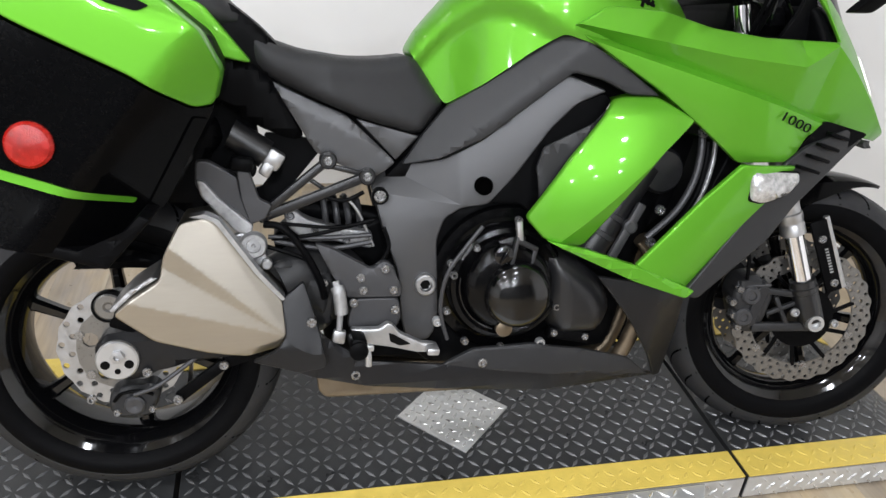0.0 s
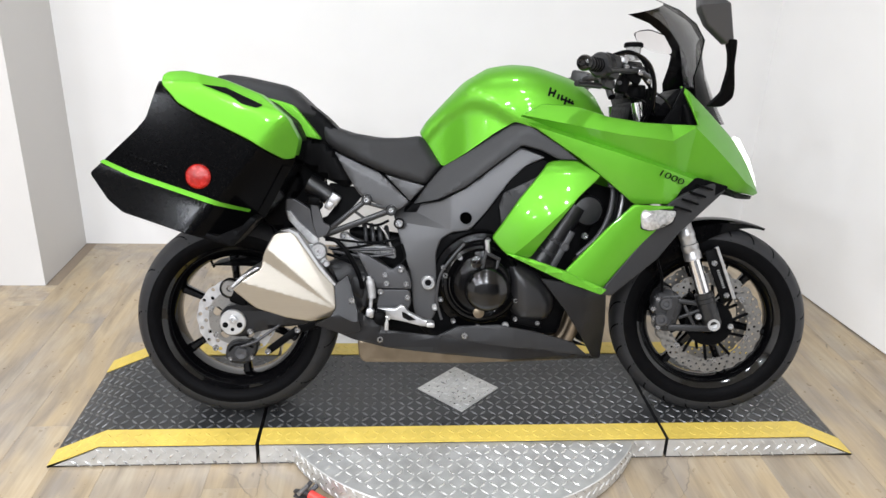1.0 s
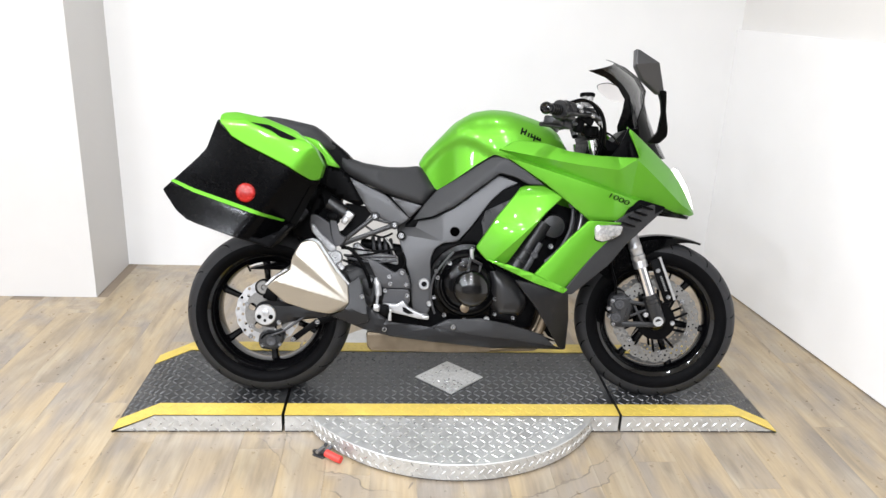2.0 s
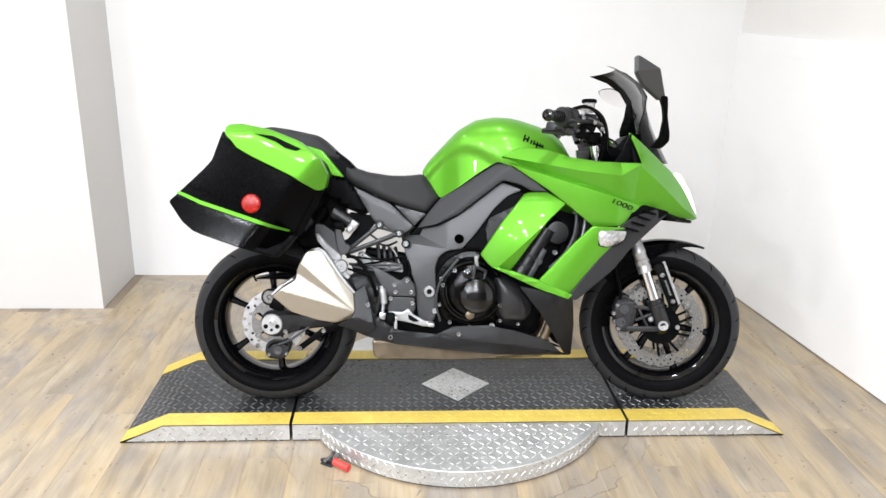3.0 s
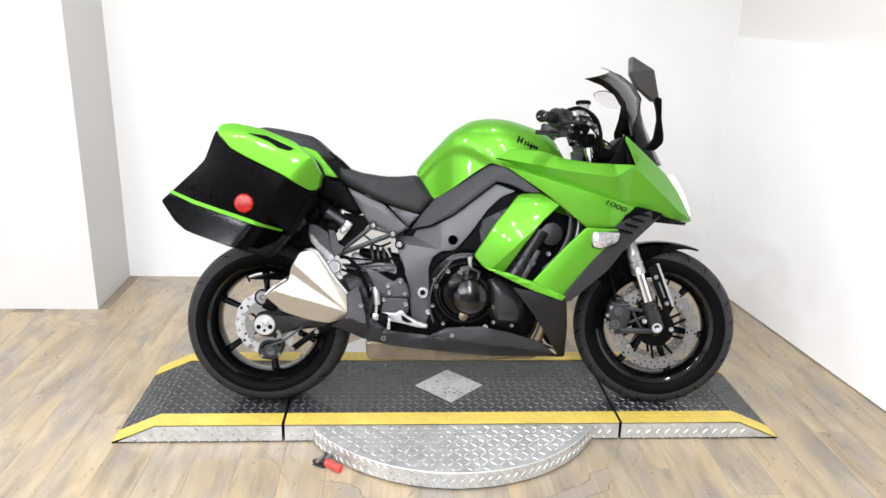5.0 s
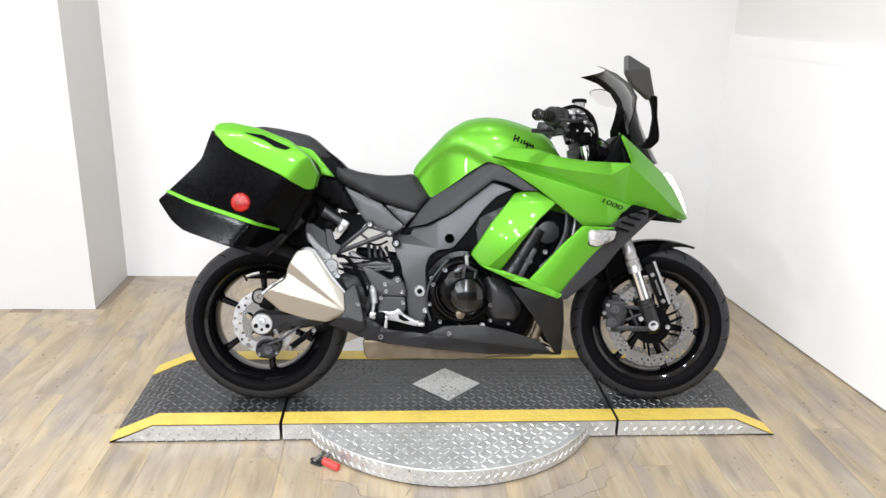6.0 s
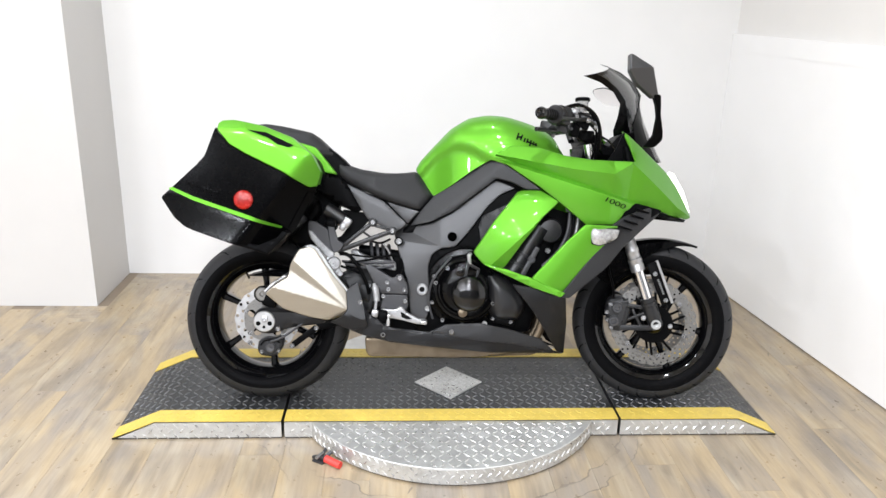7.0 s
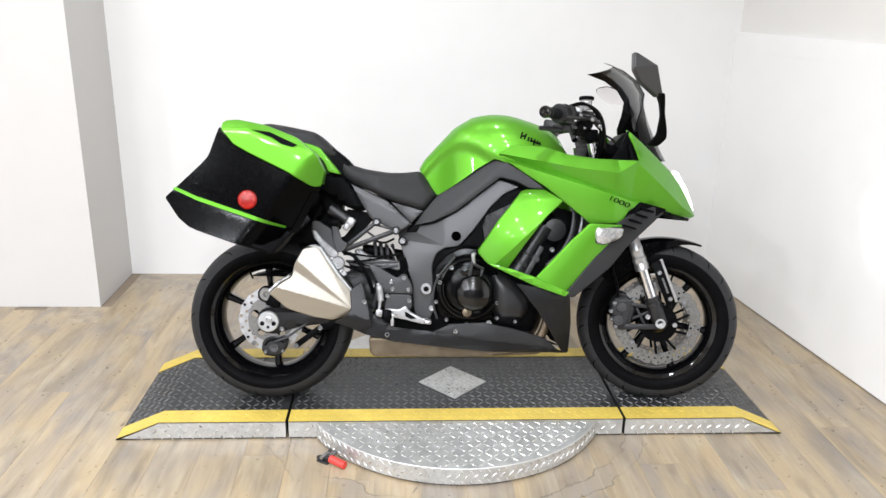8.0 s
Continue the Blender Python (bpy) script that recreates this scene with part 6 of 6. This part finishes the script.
cup = part("fluid_reservoir", lathe([(0.018, 0.0), (0.021, 0.030), (0.021, 0.034)], (0.40, -0.20, 1.066), axis="z", steps=24), LENS, bike, "cloudy brake fluid reservoir")
part("reservoir_cap", lathe([(0.0255, 0.034), (0.0265, 0.036), (0.0265, 0.044), (0.023, 0.047)], (0.40, -0.20, 1.066), axis="z", steps=24), BLACK, cup)
for r, run in ((0.005, [(0.34, -0.22, 1.075), (0.40, -0.23, 1.08), (0.45, -0.22, 1.03), (0.465, -0.19, 0.96), (0.46, -0.15, 0.90)]),
               (0.004, [(0.32, -0.25, 1.07), (0.38, -0.24, 1.085), (0.43, -0.22, 1.05), (0.455, -0.19, 0.98), (0.45, -0.15, 0.90)]),
               (0.006, [(0.36, -0.15, 1.00), (0.42, -0.13, 0.98), (0.47, -0.10, 0.92)])):
    part("control_cable", tube(run, r, 8), BLACK, bike, "black control cable")
part("steering_cover", panel([(0.430, 0.950), (0.436, 1.0), (0.46, 1.003), (0.482, 0.969), (0.524, 0.95), (0.549, 0.957), (0.554, 0.90), (0.425, 0.90)], 0.118, both=True, roll=0.02, corner=0.01), BLACK, bike, "black steering head cover")
for k in range(4):
    at = Vector((0.405, -0.14, 1.045)).lerp(Vector((0.240, -0.345, 1.040)), 0.76 + 0.06 * k)
    part("grip_rib", lathe([(0.0165, -0.004), (0.0185, -0.002), (0.0185, 0.002), (0.0165, 0.004)], axis="z", steps=20), RUBBER, hb).matrix_basis = Matrix.Translation(at) @ Vector((-0.165, -0.205, -0.005)).to_track_quat("Z", "Y").to_matrix().to_4x4()
for x, y, z, r in ((0.318, -0.262, 1.066, 0.007), (0.335, -0.258, 1.050, 0.006), (0.330, -0.262, 1.022, 0.008), (0.352, -0.245, 1.000, 0.006)):
    part("switch_button", lathe([(r, 0.0), (r, -0.006), (r * 0.7, -0.008)], (x, y, z), steps=16), CASTGREY, hb)
for x, y, z in ((0.375, -0.222, 1.045), (0.418, -0.215, 1.032), (0.448, -0.205, 1.010), (0.392, -0.20, 1.006)):
    part("banjo_bolt", lathe([(0.008, 0.0), (0.008, -0.008), (0.005, -0.010)], (x, y, z), steps=10), BOLT, hb)
part("clip_on_clamp", lathe([(0.030, -0.018), (0.032, -0.014), (0.032, 0.014), (0.030, 0.018)], (0.430, -0.128, 0.985), axis="z", steps=24), BLACK, hb)
part("throttle_cable_box", block((0.05, 0.03, 0.035), pose(0.40, -0.20, 1.022, 0, 25, 20), 0.006, bm=block((0.03, 0.03, 0.05), pose(0.372, -0.205, 1.0, 0, 12, 20), 0.006)), BLACK, hb)
for run in ([(0.33, -0.235, 1.07), (0.39, -0.235, 1.082), (0.44, -0.225, 1.055), (0.468, -0.20, 1.0), (0.475, -0.17, 0.93)], [(0.36, -0.21, 0.995), (0.40, -0.19, 0.965), (0.45, -0.165, 0.955), (0.49, -0.15, 0.92)], [(0.43, -0.20, 1.02), (0.47, -0.18, 0.985), (0.51, -0.16, 0.965), (0.54, -0.15, 0.93)]):
    part("control_cable", tube(run, 0.0038, 8), BLACKGLOSS, bike, "black control cable")
part("top_yoke", block((0.07, 0.22, 0.03), pose(0.462, 0, 0.975, 0, -20), 0.008), BLACK, bike)
for sgn in (-1, 1):
    part("fork_top", tube([(0.452, sgn * 0.128, 0.89), (0.440, sgn * 0.128, 0.955)], 0.016, 20), CHROME, bike, "fork top")

signal = part("turn_signal", panel([(0.429, 0.658), (0.537, 0.653), (0.530, 0.625), (0.505, 0.608), (0.466, 0.597), (0.440, 0.603)], lambda x, z: 0.252, thick=0.025, roll=0.012, corner=0.008), LENS, bike, "clear lens turn signal")
part("signal_bezel", panel([(0.427, 0.661), (0.540, 0.656), (0.533, 0.622), (0.506, 0.605), (0.465, 0.594), (0.437, 0.600)], lambda x, z: 0.240, thick=0.02, roll=0.004, corner=0.008), BLACK, signal)

lettering("model_number", "1000", 0.0255, INK, pose(0.517, -fair_w(0.517, 0.755) - 0.0015, 0.747, 90, 19, math.degrees(math.atan2(fair_w(0.517, 0.755) - fair_w(0.608, 0.727), 0.091))) @ Matrix.Diagonal((1.85, 1, 1, 1)), bike, shear=0.15, thin=-0.0001)
bm = bmesh.new()
strokes = [((0.000, 0.000), (0.008, 0.026)), ((0.013, 0.002), (0.022, 0.024)), ((0.026, 0.000), (0.031, 0.015)), ((0.036, 0.000), (0.041, 0.016)), ((0.046, -0.008), (0.053, 0.015)), ((0.058, 0.000), (0.063, 0.013)), ((0.066, 0.001), (0.072, 0.011)), ((0.006, 0.011), (0.019, 0.014)), ((0.040, 0.005), (0.074, 0.003))]
for ends in strokes:
    ends = [(0.176 + x, 0.966 - 0.32 * x + z) for x, z in ends]
    bar(*((x, -tank_w(x, z) - 0.001, z) for x, z in ends), 0.0058, 0.0035, 0.0, bm)
part("tank_emblem", bm, INK, bike, "black brush-stroke emblem on the tank")

# ---- floor planks, laid along y with staggered ends ----
WIDE, LONG = 0.152, 1.22
mesh = bpy.data.meshes.new("plank")
bm = block((WIDE - 0.0005, LONG - 0.0005, 0.004), pose(0, 0, -0.002), 0.0002, segments=1)
bm.to_mesh(mesh)
bm.free()
mesh.materials.append(OAK)
rest = []
for i in range(-31, 28):
    for j in range(-8, 3):
        x = i * WIDE + 0.05
        y = j * LONG + 0.3 + (i * 0.437 % 1) * LONG
        if x < LEFT + WIDE / 2 or x > 4.0 - WIDE / 2 or (x > right_x(EDGE) and y > EDGE):
            continue
        low, high = max(y - LONG / 2, REAR), min(y + LONG / 2, COLY if x < COLX else BACK)
        if x > right_x(high):
            high = min(high, EDGE) if x > 1.9 else high
        if high - low < 0.06:
            continue
        if high > -3.4 and -3.0 < x < 2.0:
            ob = new("plank", mesh)
            ob.location = (x, (low + high) / 2, FZ)
            ob.scale = (1, (high - low) / LONG, 1)
            ob.parent = floor
        else:
            rest.append((x, low, high))
verts, faces = [], []
for x, low, high in rest:
    n = len(verts)
    verts += [(x + u * (WIDE - 0.0005) / 2, v, h) for h in (FZ - 0.004, FZ) for u, v in ((-1, low), (1, low), (1, high), (-1, high))]
    faces += [(n, n + 3, n + 2, n + 1), (n + 4, n + 5, n + 6, n + 7), (n, n + 1, n + 5, n + 4), (n + 2, n + 3, n + 7, n + 6)]
far = bpy.data.meshes.new("planks")
far.from_pydata(verts, [], faces)
far.materials.append(OAK)
ob = new("planks", far)
ob.parent = floor
tagged(ob, kind="stuff")
